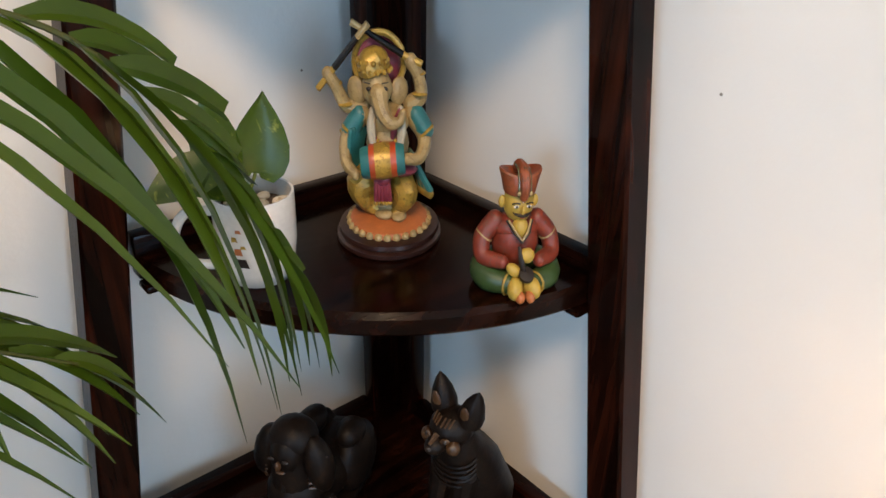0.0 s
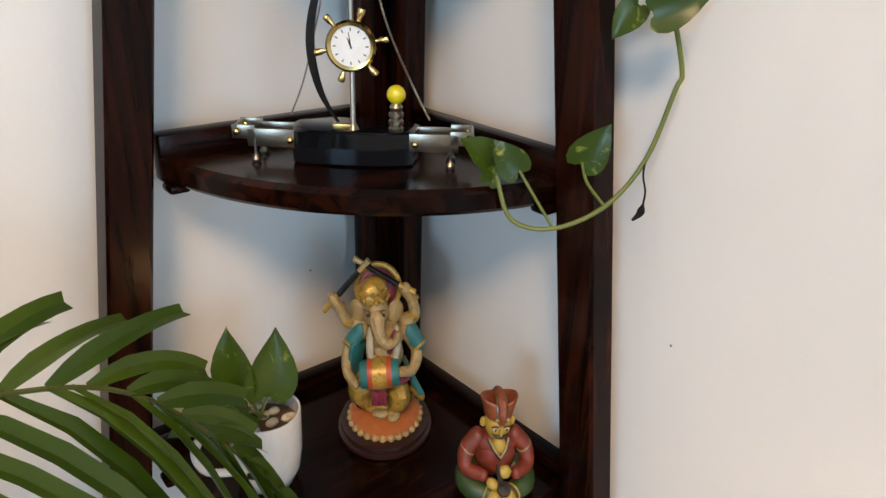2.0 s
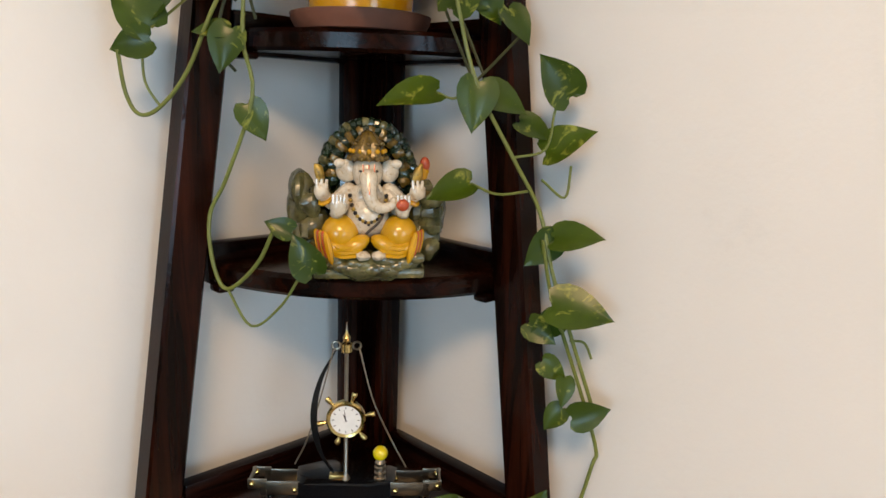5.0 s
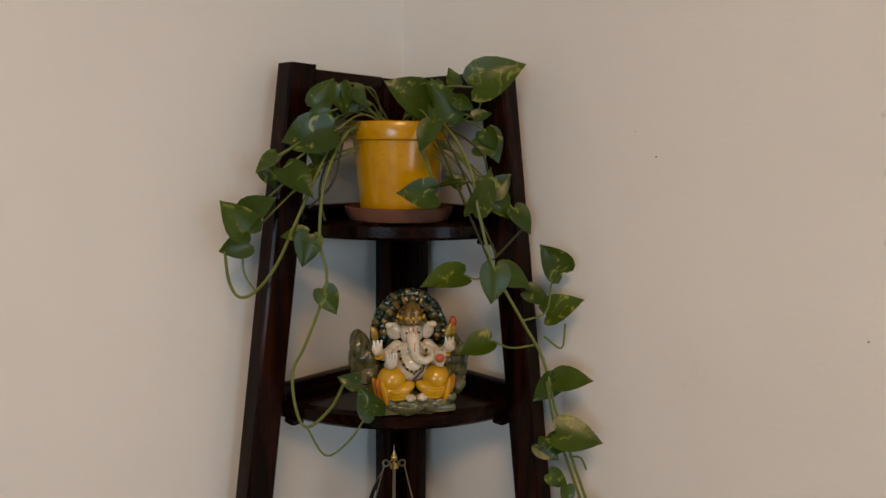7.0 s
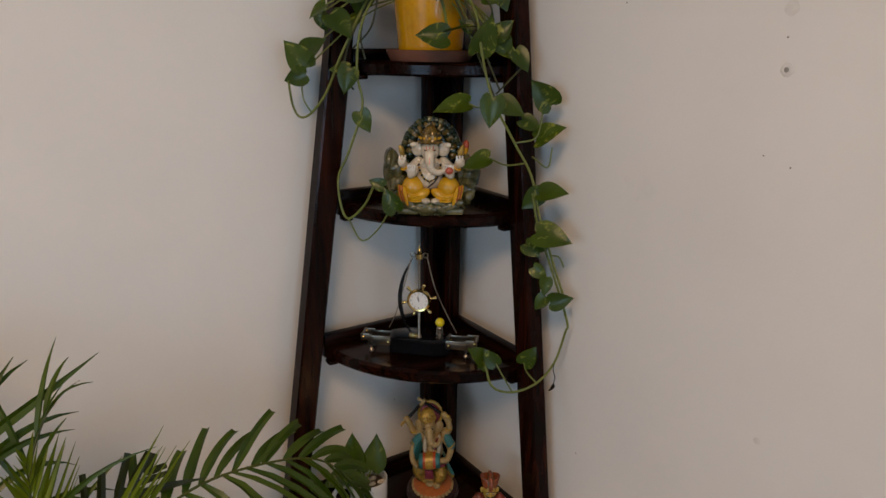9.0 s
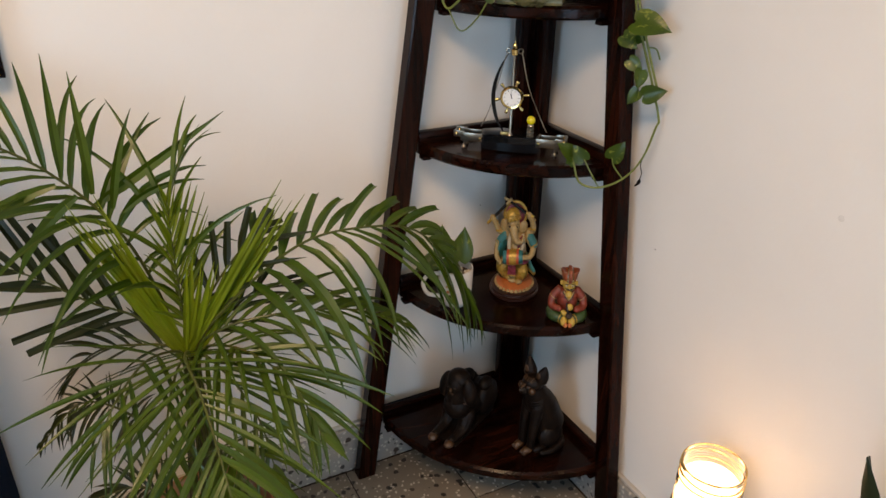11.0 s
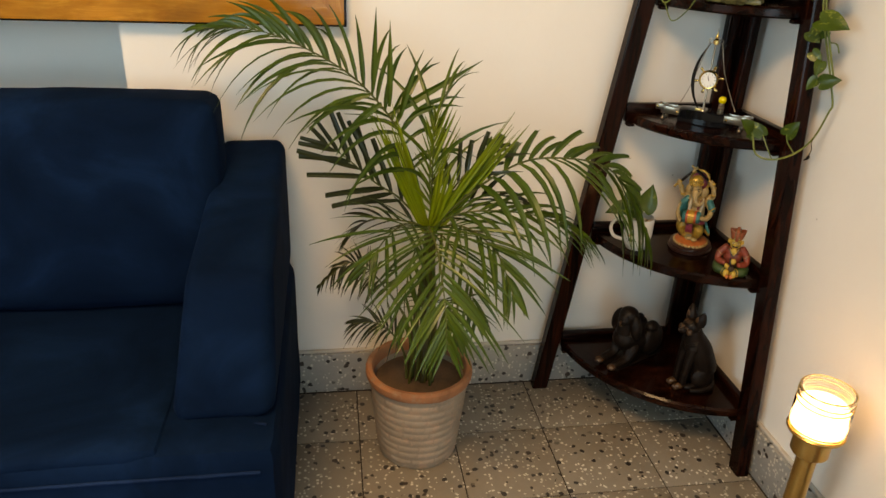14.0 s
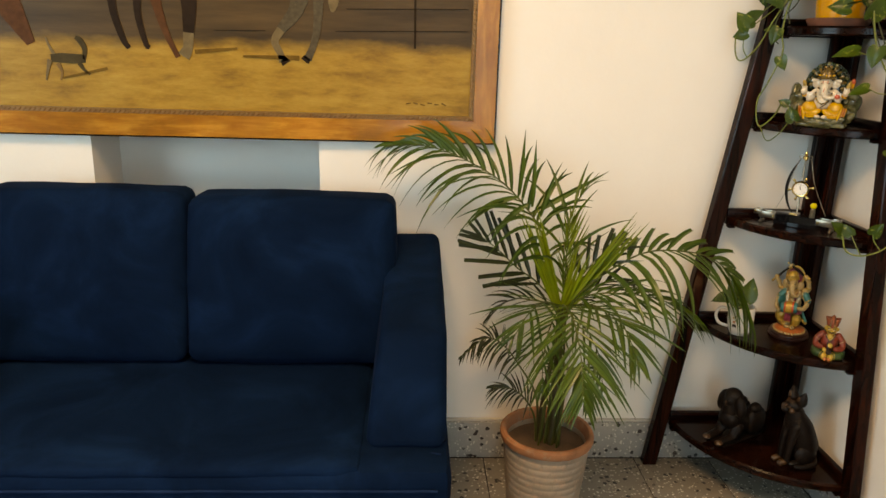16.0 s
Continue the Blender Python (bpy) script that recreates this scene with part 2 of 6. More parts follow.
class Shape:
    """Collects vertices and faces, each face with a material slot, into one mesh."""

    def __init__(self):
        self.v, self.f, self.m, self.mats = [], [], [], []

    def slot(self, material):
        if material not in self.mats:
            self.mats.append(material)
        return self.mats.index(material)

    def add(self, verts, faces, material):
        k, s = len(self.v), self.slot(material)
        self.v += [Vector(p) for p in verts]
        self.f += [[k + i for i in f] for f in faces]
        self.m += [s] * len(faces)
        return self

    def box(self, lo, hi, material, bevel=0.0, turn=None):
        bm = bmesh.new()
        bmesh.ops.create_cube(bm, size=1)
        lo, hi = Vector(lo), Vector(hi)
        c, d = (lo + hi) / 2, hi - lo
        for p in bm.verts:
            p.co = Vector((p.co.x * d.x, p.co.y * d.y, p.co.z * d.z))
        if bevel:
            bmesh.ops.bevel(bm, geom=list(bm.edges), offset=bevel, segments=3 if bevel > 0.006 else 2, profile=0.5, affect="EDGES")
        turn = turn or Matrix.Identity(3)
        bm.verts.index_update()
        self.add([c + turn @ p.co for p in bm.verts], [[p.index for p in f.verts] for f in bm.faces], material)
        bm.free()
        return self

    def lathe(self, centre, profile, material, n=32, wobble=0.0, axis=None, caps=True):
        """Turns (radius, height) pairs round the z axis, or round axis."""
        c = Vector(centre)
        q = Vector((0, 0, 1)).rotation_difference(Vector(axis)).to_matrix() if axis is not None else Matrix.Identity(3)
        verts, faces = [], []
        for r, h in profile:
            for i in range(n):
                a = 2 * math.pi * i / n
                rr = r * (1 + wobble * noise.noise(Vector((math.cos(a) * 2, math.sin(a) * 2, h * 30))))
                verts.append(c + q @ Vector((rr * math.cos(a), rr * math.sin(a), h)))
        for j in range(len(profile) - 1):
            for i in range(n):
                k = (i + 1) % n
                faces.append([j * n + i, j * n + k, (j + 1) * n + k, (j + 1) * n + i])
        if caps and profile[0][0] > 1e-5:
            faces.append(list(range(n - 1, -1, -1)))
        if caps and profile[-1][0] > 1e-5:
            faces.append([(len(profile) - 1) * n + i for i in range(n)])
        return self.add(verts, faces, material)

    def tube(self, points, radii, material, n=8):
        pts = [Vector(p) for p in points]
        if not hasattr(radii, "__len__"):
            radii = [radii] * len(pts)
        verts, faces, side = [], [], None
        for j, p in enumerate(pts):
            d = (pts[min(j + 1, len(pts) - 1)] - pts[max(j - 1, 0)]).normalized()
            if side is None:
                side = d.orthogonal().normalized()
            side = (side - d * side.dot(d)).normalized()
            up = d.cross(side)
            for i in range(n):
                a = 2 * math.pi * i / n
                verts.append(p + radii[j] * (math.cos(a) * side + math.sin(a) * up))
        for j in range(len(pts) - 1):
            for i in range(n):
                k = (i + 1) % n
                faces.append([j * n + i, j * n + k, (j + 1) * n + k, (j + 1) * n + i])
        faces += [list(range(n - 1, -1, -1)), [(len(pts) - 1) * n + i for i in range(n)]]
        return self.add(verts, faces, material)

    def ball(self, centre, radii, material, turn=None, n=16, rough=0.0, freq=40.0):
        c = Vector(centre)
        r = Vector(radii) if hasattr(radii, "__len__") else Vector((radii,) * 3)
        turn = turn or Matrix.Identity(3)
        m = max(6, n // 2)
        verts, faces = [], []
        for j in range(m + 1):
            th = math.pi * j / m
            for i in range(n):
                a = 2 * math.pi * i / n
                d = Vector((math.sin(th) * math.cos(a), math.sin(th) * math.sin(a), math.cos(th)))
                p = turn @ Vector((d.x * r.x, d.y * r.y, d.z * r.z))
                if rough:
                    p *= 1 + rough * noise.noise((c + p) * freq)
                verts.append(c + p)
        for j in range(m):
            for i in range(n):
                k = (i + 1) % n
                faces.append([j * n + i, (j + 1) * n + i, (j + 1) * n + k, j * n + k])
        return self.add(verts, faces, material)

    def moved(self, m):
        self.v = [m @ p for p in self.v]
        return self

    def mesh(self, name, origin=Vector((0, 0, 0)), smooth=True, sharp=35):
        me = bpy.data.meshes.new(name)
        me.from_pydata([p - origin for p in self.v], [], self.f)
        for m in self.mats:
            me.materials.append(m)
        me.polygons.foreach_set("material_index", self.m)
        me.update()
        me.validate()
        if smooth:
            me.polygons.foreach_set("use_smooth", [True] * len(me.polygons))
            me.set_sharp_from_angle(angle=radians(sharp))
        return me


def part(name, shape, parent, label="", smooth=True, sharp=35):
    """One mesh object under a thing or under a part of it."""
    origin = ORIGIN[parent]
    ob = new(name, shape.mesh(name, origin, smooth, sharp))
    ob.parent = parent
    ORIGIN[ob] = origin
    return tagged(ob, label)


def solid(name, shape, place, label, category, group="", kind="", sharp=35):
    """A thing that is one mesh."""
    ob = new(name, shape.mesh(name, Vector(place), True, sharp))
    ob.location = place
    ORIGIN[ob] = Vector(place)
    return tagged(ob, label, category, group, kind)


def spline(points, steps=6):
    """A smooth line through the points."""
    p = [Vector(q) for q in points]
    p = [p[0] * 2 - p[1]] + p + [p[-1] * 2 - p[-2]]
    out = []
    for i in range(1, len(p) - 2):
        for k in range(steps):
            t = k / steps
            a, b, c, d = p[i - 1], p[i], p[i + 1], p[i + 2]
            out.append(0.5 * ((2 * b) + (c - a) * t + (2 * a - 5 * b + 4 * c - d) * t * t + (3 * b - a - 3 * c + d) * t ** 3))
    return out + [p[-2]]


# ---- the room ----
X0, Y0, TOP = -4.2, -4.5, 2.75
NICHE = (-2.166, -1.523, 0.35, 1.3, 0.2)


def wall_with_hole(name, axis, at, thick, lo, hi, z1, hole, label):
    """A wall along x (axis 0) or y (axis 1) with one opening (lo, hi, bottom, top), None for a plain one."""
    s = Shape()

    def slab(a, b, z0, zt):
        if b - a < 1e-4 or zt - z0 < 1e-4:
            return
        if axis == 0:
            s.box((a, min(at, at + thick), z0), (b, max(at, at + thick), zt), WALL)
        else:
            s.box((min(at, at + thick), a, z0), (max(at, at + thick), b, zt), WALL)

    if hole:
        a, b, c, d = hole
        slab(lo, a, 0, z1), slab(b, hi, 0, z1), slab(a, b, 0, c), slab(a, b, d, z1)
    else:
        slab(lo, hi, 0, z1)
    return solid(name, s, (0, 0, 0), label, "wall", kind="structure")


back = wall_with_hole("wall_left", 0, 0.0, 0.23, X0, 0.23, TOP, NICHE[:4], "cream painted plaster wall with a shallow recess")
s = Shape()
s.box((NICHE[0] - 0.1, NICHE[4], NICHE[2] - 0.1), (NICHE[1] + 0.1, NICHE[4] + 0.06, NICHE[3] + 0.1), WALL)
part("recess_back", s, back)
wall_with_hole("wall_right", 1, 0.0, 0.23, Y0 - 0.2, 0.0, TOP, None, "cream painted plaster wall with scuffs")
wall_with_hole("wall_behind", 0, Y0, -0.2, X0, 0.0, TOP, (-1.5, -0.4, 0.3, 2.2), "cream painted wall out of view with an opening added for fill light")
wall_with_hole("wall_far", 1, X0, -0.2, Y0 - 0.2, 0.23, TOP, (-3.2, -1.7, 0.95, 2.15), "cream painted wall with a window")
s = Shape().box((X0 - 0.2, Y0 - 0.2, TOP), (0.23, 0.23, TOP + 0.15), CEILING)
solid("ceiling", s, (0, 0, 0), "white painted ceiling", "ceiling", kind="structure")

window = thing("window_1", (X0, -2.45, 0.95), "white framed window letting in dusk light", "window", kind="structure")
WHITE = paint("white_enamel", (0.75, 0.75, 0.73), 0.35)
for a, b in (((-3.2, 0.95), (-3.15, 2.15)), ((-1.75, 0.95), (-1.7, 2.15)), ((-2.475, 1.0), (-2.425, 2.1)), ((-3.15, 0.95), (-1.75, 1.0)), ((-3.15, 2.1), (-1.75, 2.15))):
    part("window_frame", Shape().box((X0 - 0.1, a[0], a[1]), (X0 - 0.05, b[0], b[1]), WHITE, 0.004), window)

# unseen window, added to go with the cool fill behind the camera
added_window = thing("fill_window", (-0.95, Y0, 0.3), "tall white framed window out of view, added for cool fill light", "window", kind="structure")
for a, b in (((-1.5, 0.3), (-1.45, 2.2)), ((-0.45, 0.3), (-0.4, 2.2)), ((-0.975, 0.35), (-0.925, 2.15)), ((-1.45, 0.3), (-0.45, 0.35)), ((-1.45, 2.15), (-0.45, 2.2))):
    part("window_frame", Shape().box((a[0], Y0 - 0.1, a[1]), (b[0], Y0 - 0.05, b[1]), WHITE, 0.004), added_window)

for nm, lo, hi in (("baseboard_left", (X0, -0.02, 0), (-0.02, 0, 0.128)), ("baseboard_right", (-0.02, Y0, 0), (0, 0, 0.128))):
    base = solid(nm, Shape().box(lo, hi, SKIRT, 0.003), (0, 0, 0), "speckled grey terrazzo skirting along the wall", "skirting", kind="structure")
    a, b = Vector(lo), Vector(hi)
    a.z, b.z = 0.128, 0.136
    if nm.endswith("left"):
        a.y = -0.012
    else:
        a.x = -0.012
    part("cement_fillet", Shape().box(a, b, CEMENT, 0.003), base)

# ---- corner shelf ----
def reach(z):
    """How far the sloping front legs stand out along the walls at a height."""
    return 0.475 - 0.138 * z


BACK = -0.027
LEG_T, LEG_W = 0.033, 0.044
LEG_TOP = 1.59
SHELF_Z = (0.137, 0.482, 0.811, 1.094, 1.350)
SHELF_T = 0.024
shelf = thing("corner_shelf", (BACK, BACK, 0), "tall dark varnished wooden corner shelf with five quarter-round boards", "shelf")


def mirrored(p):
    return Vector((p[1], p[0], p[2]))


def leg(flip):
    """A board on edge that slopes from the floor in to the top; along the right wall, or mirrored to the left wall."""
    zs = [0, 0.4, 0.8, 1.2, LEG_TOP]
    c = 0.003
    verts, faces = [], []
    for z in zs:
        far = reach(z) + (0.011 if flip else 0.0)
        o, i = -far, -(far - LEG_W)
        x0, x1 = BACK, BACK - LEG_T
        ring = [(x0 - c, o), (x1 + c, o), (x1, o + c), (x1, i - c), (x1 + c, i), (x0 - c, i), (x0, i - c), (x0, o + c)]
        verts += [Vector((x, y, z)) for x, y in ring]
    n = 8
    for j in range(len(zs) - 1):
        for i in range(n):
            k = (i + 1) % n
            faces.append([j * n + i, j * n + k, (j + 1) * n + k, (j + 1) * n + i])
    faces += [list(range(n)), [(len(zs) - 1) * n + i for i in range(n)]]
    if flip:
        verts = [mirrored(p) for p in verts]
    return Shape().add(verts, faces, WOOD_UP)


def along(lo, hi, flip, material_x, material_y, bevel=0.003):
    """A box given along the right wall, or mirrored to the left one."""
    if flip:
        lo, hi = mirrored(lo), mirrored(hi)
    lo, hi = Vector(lo), Vector(hi)
    a = Vector([min(p, q) for p, q in zip(lo, hi)])
    b = Vector([max(p, q) for p, q in zip(lo, hi)])
    return Shape().box(a, b, material_x if flip else material_y, bevel)


for flip in (False, True):
    part("leg", leg(flip), shelf)
    y0 = BACK if not flip else BACK - 0.022
    part("back_post", along((BACK, y0, 0), (BACK - 0.022, BACK - 0.061, LEG_TOP - 0.005), flip, WOOD_UP, WOOD_UP), shelf)
    end = -(reach(1.545) - LEG_W)
    part("top_board", along((BACK, BACK - 0.0615, LEG_TOP - 0.072), (BACK - 0.02, end - 0.001, LEG_TOP - 0.004), flip, WOOD_X, WOOD_Y), shelf)
    for z in SHELF_Z:
        end = -(reach(z + 0.02) - LEG_W)
        part("rail", along((BACK, BACK - 0.0615, z - 0.004), (BACK - 0.02, end - 0.001, z + SHELF_T + 0.02), flip, WOOD_X, WOOD_Y), shelf)
        part("cleat", along((BACK - 0.022, end + 0.016, z - 0.009), (BACK - 0.045, end - 0.004, z - 0.0005), flip, WOOD_X, WOOD_Y), shelf)


def shelf_board(z):
    """A quarter round with a softened front edge, cut off square at the legs."""
    r = reach(z) - 0.036
    inner = BACK - 0.021
    side = BACK - 0.0205
    a0 = math.asin(min(0.9, -(side) / r))
    profile = [(-0.004, 0), (0.0, 0.004), (0.0, SHELF_T - 0.005), (-0.005, SHELF_T)]
    n = 40
    verts, faces = [], []
    for d, h in profile:
        for i in range(n + 1):
            a = a0 + (math.pi / 2 - 2 * a0) * i / n
            u = abs(a - math.pi / 4) / (math.pi / 4 - a0)
            rr = r - 0.005 * u * u + d
            verts.append(Vector((-rr * math.sin(a), -rr * math.cos(a), z + h)))
        verts += [Vector((-r * math.cos(a0) * 0.8, inner, z + h)), Vector((inner, inner, z + h)), Vector((inner, -r * math.cos(a0) * 0.8, z + h))]
    m = n + 4
    for j in range(len(profile) - 1):
        for i in range(m):
            k = (i + 1) % m
            faces.append([j * m + i, (j + 1) * m + i, (j + 1) * m + k, j * m + k])
    faces += [list(range(m)), [(len(profile) - 1) * m + i for i in range(m - 1, -1, -1)]]
    return Shape().add(verts, faces, WOOD_TOP)


for z in SHELF_Z:
    part("shelf_board", shelf_board(z), shelf)

# ---- sofa ----
sofa = thing("sofa", (-1.9, -0.42, 0), "navy blue velvet two-seat sofa against the wall", "sofa")


def soft_box(lo, hi, r, swell=0.0, taper=None, dents=0.0025, n=18):
    """A padded block: rounded edges, faces that swell a little, small dents."""
    lo, hi = Vector(lo), Vector(hi)
    c, h = (lo + hi) / 2, (hi - lo) / 2
    verts, faces, index = [], [], {}

    def vert(i, j, k):
        key = (i, j, k)
        if key in index:
            return index[key]
        u = Vector((2 * i / n - 1, 2 * j / n - 1, 2 * k / n - 1))
        u = Vector([math.copysign(abs(q) ** 0.9, q) for q in u])
        p = Vector((u.x * h.x, u.y * h.y, u.z * h.z))
        core = Vector([max(-(b - r), min(b - r, q)) for q, b in zip(p, h)])
        d = p - core
        if d.length > 1e-9:
            d = d.normalized() * r
        p = core + d
        for ax in range(3):
            o = [q for q in range(3) if q != ax]
            p[ax] += (swell if ax == 1 else swell * 0.25) * u[ax] * (1 - u[o[0]] ** 2) * (1 - u[o[1]] ** 2)
        p += Vector((0, 0, 1)) * dents * noise.noise((c + p) * 5) + p.normalized() * dents * noise.noise((c + p) * 11)
        w = c + p
        if taper:
            w = taper(w)
        index[key] = len(verts)
        verts.append(w)
        return index[key]

    for ax in range(3):
        for s0 in (0, n):
            for a in range(n):
                for b in range(n):
                    quad = []
                    for da, db in ((0, 0), (1, 0), (1, 1), (0, 1)):
                        ijk = [0, 0, 0]
                        ijk[ax], ijk[(ax + 1) % 3], ijk[(ax + 2) % 3] = s0, a + da, b + db
                        quad.append(vert(*ijk))
                    faces.append(quad if s0 else quad[::-1])
    return Shape().add(verts, faces, VELVET)


SX0, SX1 = -2.54, -1.17


def arm_slope(p):
    """The top falls towards the front, the front leans back, the inner side leans out."""
    q = p.copy()
    high = max(0.0, (q.z - 0.447) / 0.318)
    ahead = max(0.0, min(1.0, -(q.y + 0.03) / 0.67))
    q.y += 0.125 * high * ahead
    q.z -= 0.088 * high * ahead
    inner = (SX1 - q.x) / 0.18 if q.x > -1.8 else (q.x - SX0) / 0.18
    q.x += (0.03 if q.x > -1.8 else -0.03) * high * max(0.0, min(1.0, inner))
    return q


part("base", soft_box((SX0, -0.782, 0.04), (SX1 + 0.008, -0.035, 0.452), 0.032), sofa)
part("arm", soft_box((SX1 - 0.18, -0.70, 0.442), (SX1, -0.02, 0.765), 0.03, 0.008, arm_slope, n=24), sofa)
part("arm", soft_box((SX0, -0.70, 0.442), (SX0 + 0.18, -0.02, 0.765), 0.03, 0.008, arm_slope, n=24), sofa)
part("seat_cushion", soft_box((SX0 + 0.184, -0.776, 0.42), (SX1 - 0.184, -0.2, 0.461), 0.022, 0.006), sofa)
part("back_rest", soft_box((SX0 + 0.18, -0.2, 0.432), (SX1 - 0.18, -0.035, 0.74), 0.03), sofa)
for z, y in ((0.404, -0.7835), (0.075, -0.7835)):
    line = [(SX0 + 0.03 + (SX1 - SX0 - 0.052) * i / 40, y + 0.0012 * noise.noise(Vector((i * 0.9, z * 9, 2))), z + 0.0015 * noise.noise(Vector((i * 0.7, z * 30, 0)))) for i in range(41)]
    part("seam_piping", Shape().tube(line, 0.0032, VELVET_DARK, 6), sofa)
for x in (SX1 - 0.092, SX0 + 0.092):
    line = [(x + 0.078 * math.cos(a), -0.70 + 0.006 * math.sin(a), 0.4465) for a in [math.pi * i / 14 for i in range(15)]]
    part("arm_seam", Shape().tube([(p[0], p[1] - 0.012, p[2]) for p in line], 0.0026, VELVET_DARK, 6), sofa)


def lean(p):
    q = p.copy()
    q.y += (q.z - 0.46) * 0.2
    return q


part("back_cushion", soft_box((-1.838, -0.33, 0.471), (-1.298, -0.19, 0.90), 0.028, 0.03, lean), sofa)
part("back_cushion", soft_box((-2.37, -0.33, 0.471), (-1.845, -0.19, 0.91), 0.028, 0.03, lean), sofa)

# ---- painting ----
PX0, PX1, PZ0, PZ1 = -2.70, -1.023, 1.031, 2.2
painting = thing("framed_painting", ((PX0 + PX1) / 2, -0.002, PZ0), "large dim farmyard oil painting in a golden wooden frame", "painting")
FW = 0.060


def mitred(corners, depth, material, edge=0.006):
    """A frame rail from its four outline corners in the wall's plane."""
    s = Shape()
    front = [Vector((x, -depth, z)) for x, z in corners]
    backs = [Vector((x, -0.004, z)) for x, z in corners]
    s.add(front + backs, [[0, 1, 2, 3], [7, 6, 5, 4], [0, 4, 5, 1], [1, 5, 6, 2], [2, 6, 7, 3], [3, 7, 4, 0]], material)
    return s


def ring_rails(x0, x1, z0, z1, w):
    return [[(x0, z0), (x1, z0), (x1 - w, z0 + w), (x0 + w, z0 + w)], [(x1, z0), (x1, z1), (x1 - w, z1 - w), (x1 - w, z0 + w)],
            [(x1, z1), (x0, z1), (x0 + w, z1 - w), (x1 - w, z1 - w)], [(x0, z1), (x0, z0), (x0 + w, z0 + w), (x0 + w, z1 - w)]]


for k, rail in enumerate(ring_rails(PX0, PX1, PZ0, PZ1, FW)):
    part("frame_rail", mitred(rail, 0.036, GILT if k % 2 == 0 else GILT_UP), painting, smooth=False)
for rail in ring_rails(PX0 + FW, PX1 - FW, PZ0 + FW, PZ1 - FW, 0.012):
    part("inner_moulding", mitred(rail, 0.03, BRONZE), painting, "carved old gilt moulding", smooth=False)
for lo, hi in (((PX0 + FW, PZ0 + FW), (PX1 - FW, PZ0 + FW)), ((PX1 - FW, PZ0 + FW), (PX1 - FW, PZ1 - FW))):
    s = Shape()
    a, b = Vector((lo[0], -0.031, lo[1])), Vector((hi[0], -0.031, hi[1]))
    d = (b - a).normalized()
    inward = Vector((0, 0, 1)) if abs(d.x) > 0.5 else Vector((-1, 0, 0))
    count = int((b - a).length / 0.0135)
    for q in range(count):
        c = a + d * 0.0135 * (q + 0.5) + inward * 0.006
        turn = Vector((0, 0, 1)).rotation_difference((d + inward * 0.8).normalized()).to_matrix()
        s.ball(c, (0.0028, 0.0026, 0.0072), BRONZE, turn, 6)
    part("twisted_beading", s, painting, "twisted gilt beading")
for rail in ring_rails(PX0 - 0.006, PX1 + 0.006, PZ0 - 0.006, PZ1 + 0.006, 0.006):
    part("outer_edge", mitred(rail, 0.022, WOOD_X), painting, "dark outer edge", smooth=False)
ix0, ix1, iz0, iz1 = PX0 + FW + 0.012, PX1 - FW - 0.012, PZ0 + FW + 0.012, PZ1 - FW - 0.012


def canvas_paint():
    """Ochre ground below a brown boarded wall, brushed."""
    m, nt, b = nodes_of("old_oil_paint")
    co = nt.nodes.new("ShaderNodeTexCoord")
    sep = nt.nodes.new("ShaderNodeSeparateXYZ")
    nt.links.new(co.outputs["Object"], sep.inputs[0])
    wob = nt.nodes.new("ShaderNodeMath")
    wob.operation = "MULTIPLY_ADD"
    wob.inputs[1].default_value = 0.06
    nt.links.new(noise_tex(nt, 7, 5, 0.6, (1, 1, 2.5)), wob.inputs[0])
    nt.links.new(sep.outputs["Z"], wob.inputs[2])
    strokes = noise_tex(nt, 13, 8, 0.68, (0.55, 1, 2.0), 0.12)
    ground = ramp(nt, strokes, [(0.3, (0.15, 0.078, 0.011)), (0.5, (0.29, 0.165, 0.024)), (0.72, (0.40, 0.25, 0.050))])
    boards = ramp(nt, noise_tex(nt, 9, 6, 0.65, (0.3, 1, 3.0)), [(0.3, (0.034, 0.020, 0.007)), (0.7, (0.085, 0.050, 0.018))])
    far = ramp(nt, wob.outputs[0], [(0.262, (0, 0, 0)), (0.300, (1, 1, 1))])
    nt.links.new(mix(nt, far, ground, boards), b.inputs["Base Color"])
    b.inputs["Roughness"].default_value = 0.42
    b.inputs["Specular IOR Level"].default_value = 0.2
    bump(nt, b, noise_tex(nt, 120, 4, 0.6, (1, 1, 2)), 0.3, 0.001)
    return m


OIL = canvas_paint()
canvas = part("canvas", Shape().box((ix0, -0.014, iz0), (ix1, -0.004, iz1), OIL), painting, "ochre yard before a brown boarded wall")
DARK_OIL = paint("dark_brown_oil", (0.022, 0.012, 0.006), 0.5, 0, 0.5, 45)
PALE_OIL = paint("pale_grey_oil", (0.16, 0.118, 0.060), 0.5, 0, 0.5, 45)
STEELGREY_OIL = paint("steel_grey_oil", (0.085, 0.068, 0.042), 0.5, 0, 0.6, 70)
BOARD_OIL = paint("board_joint_oil", (0.026, 0.015, 0.006), 0.5, 0, 0.4, 60)
TAN_OIL = paint("tan_oil", (0.19, 0.115, 0.042), 0.45, 0, 0.5, 25)
GREY_OIL = paint("grey_green_oil", (0.060, 0.044, 0.018), 0.45, 0, 0.5, 45)
UMBER_OIL = paint("thin_umber_oil", (0.15, 0.082, 0.015), 0.45, 0, 0.5, 30)
RUST_OIL = paint("rust_brown_oil", (0.090, 0.036, 0.014), 0.5, 0, 0.5, 45)


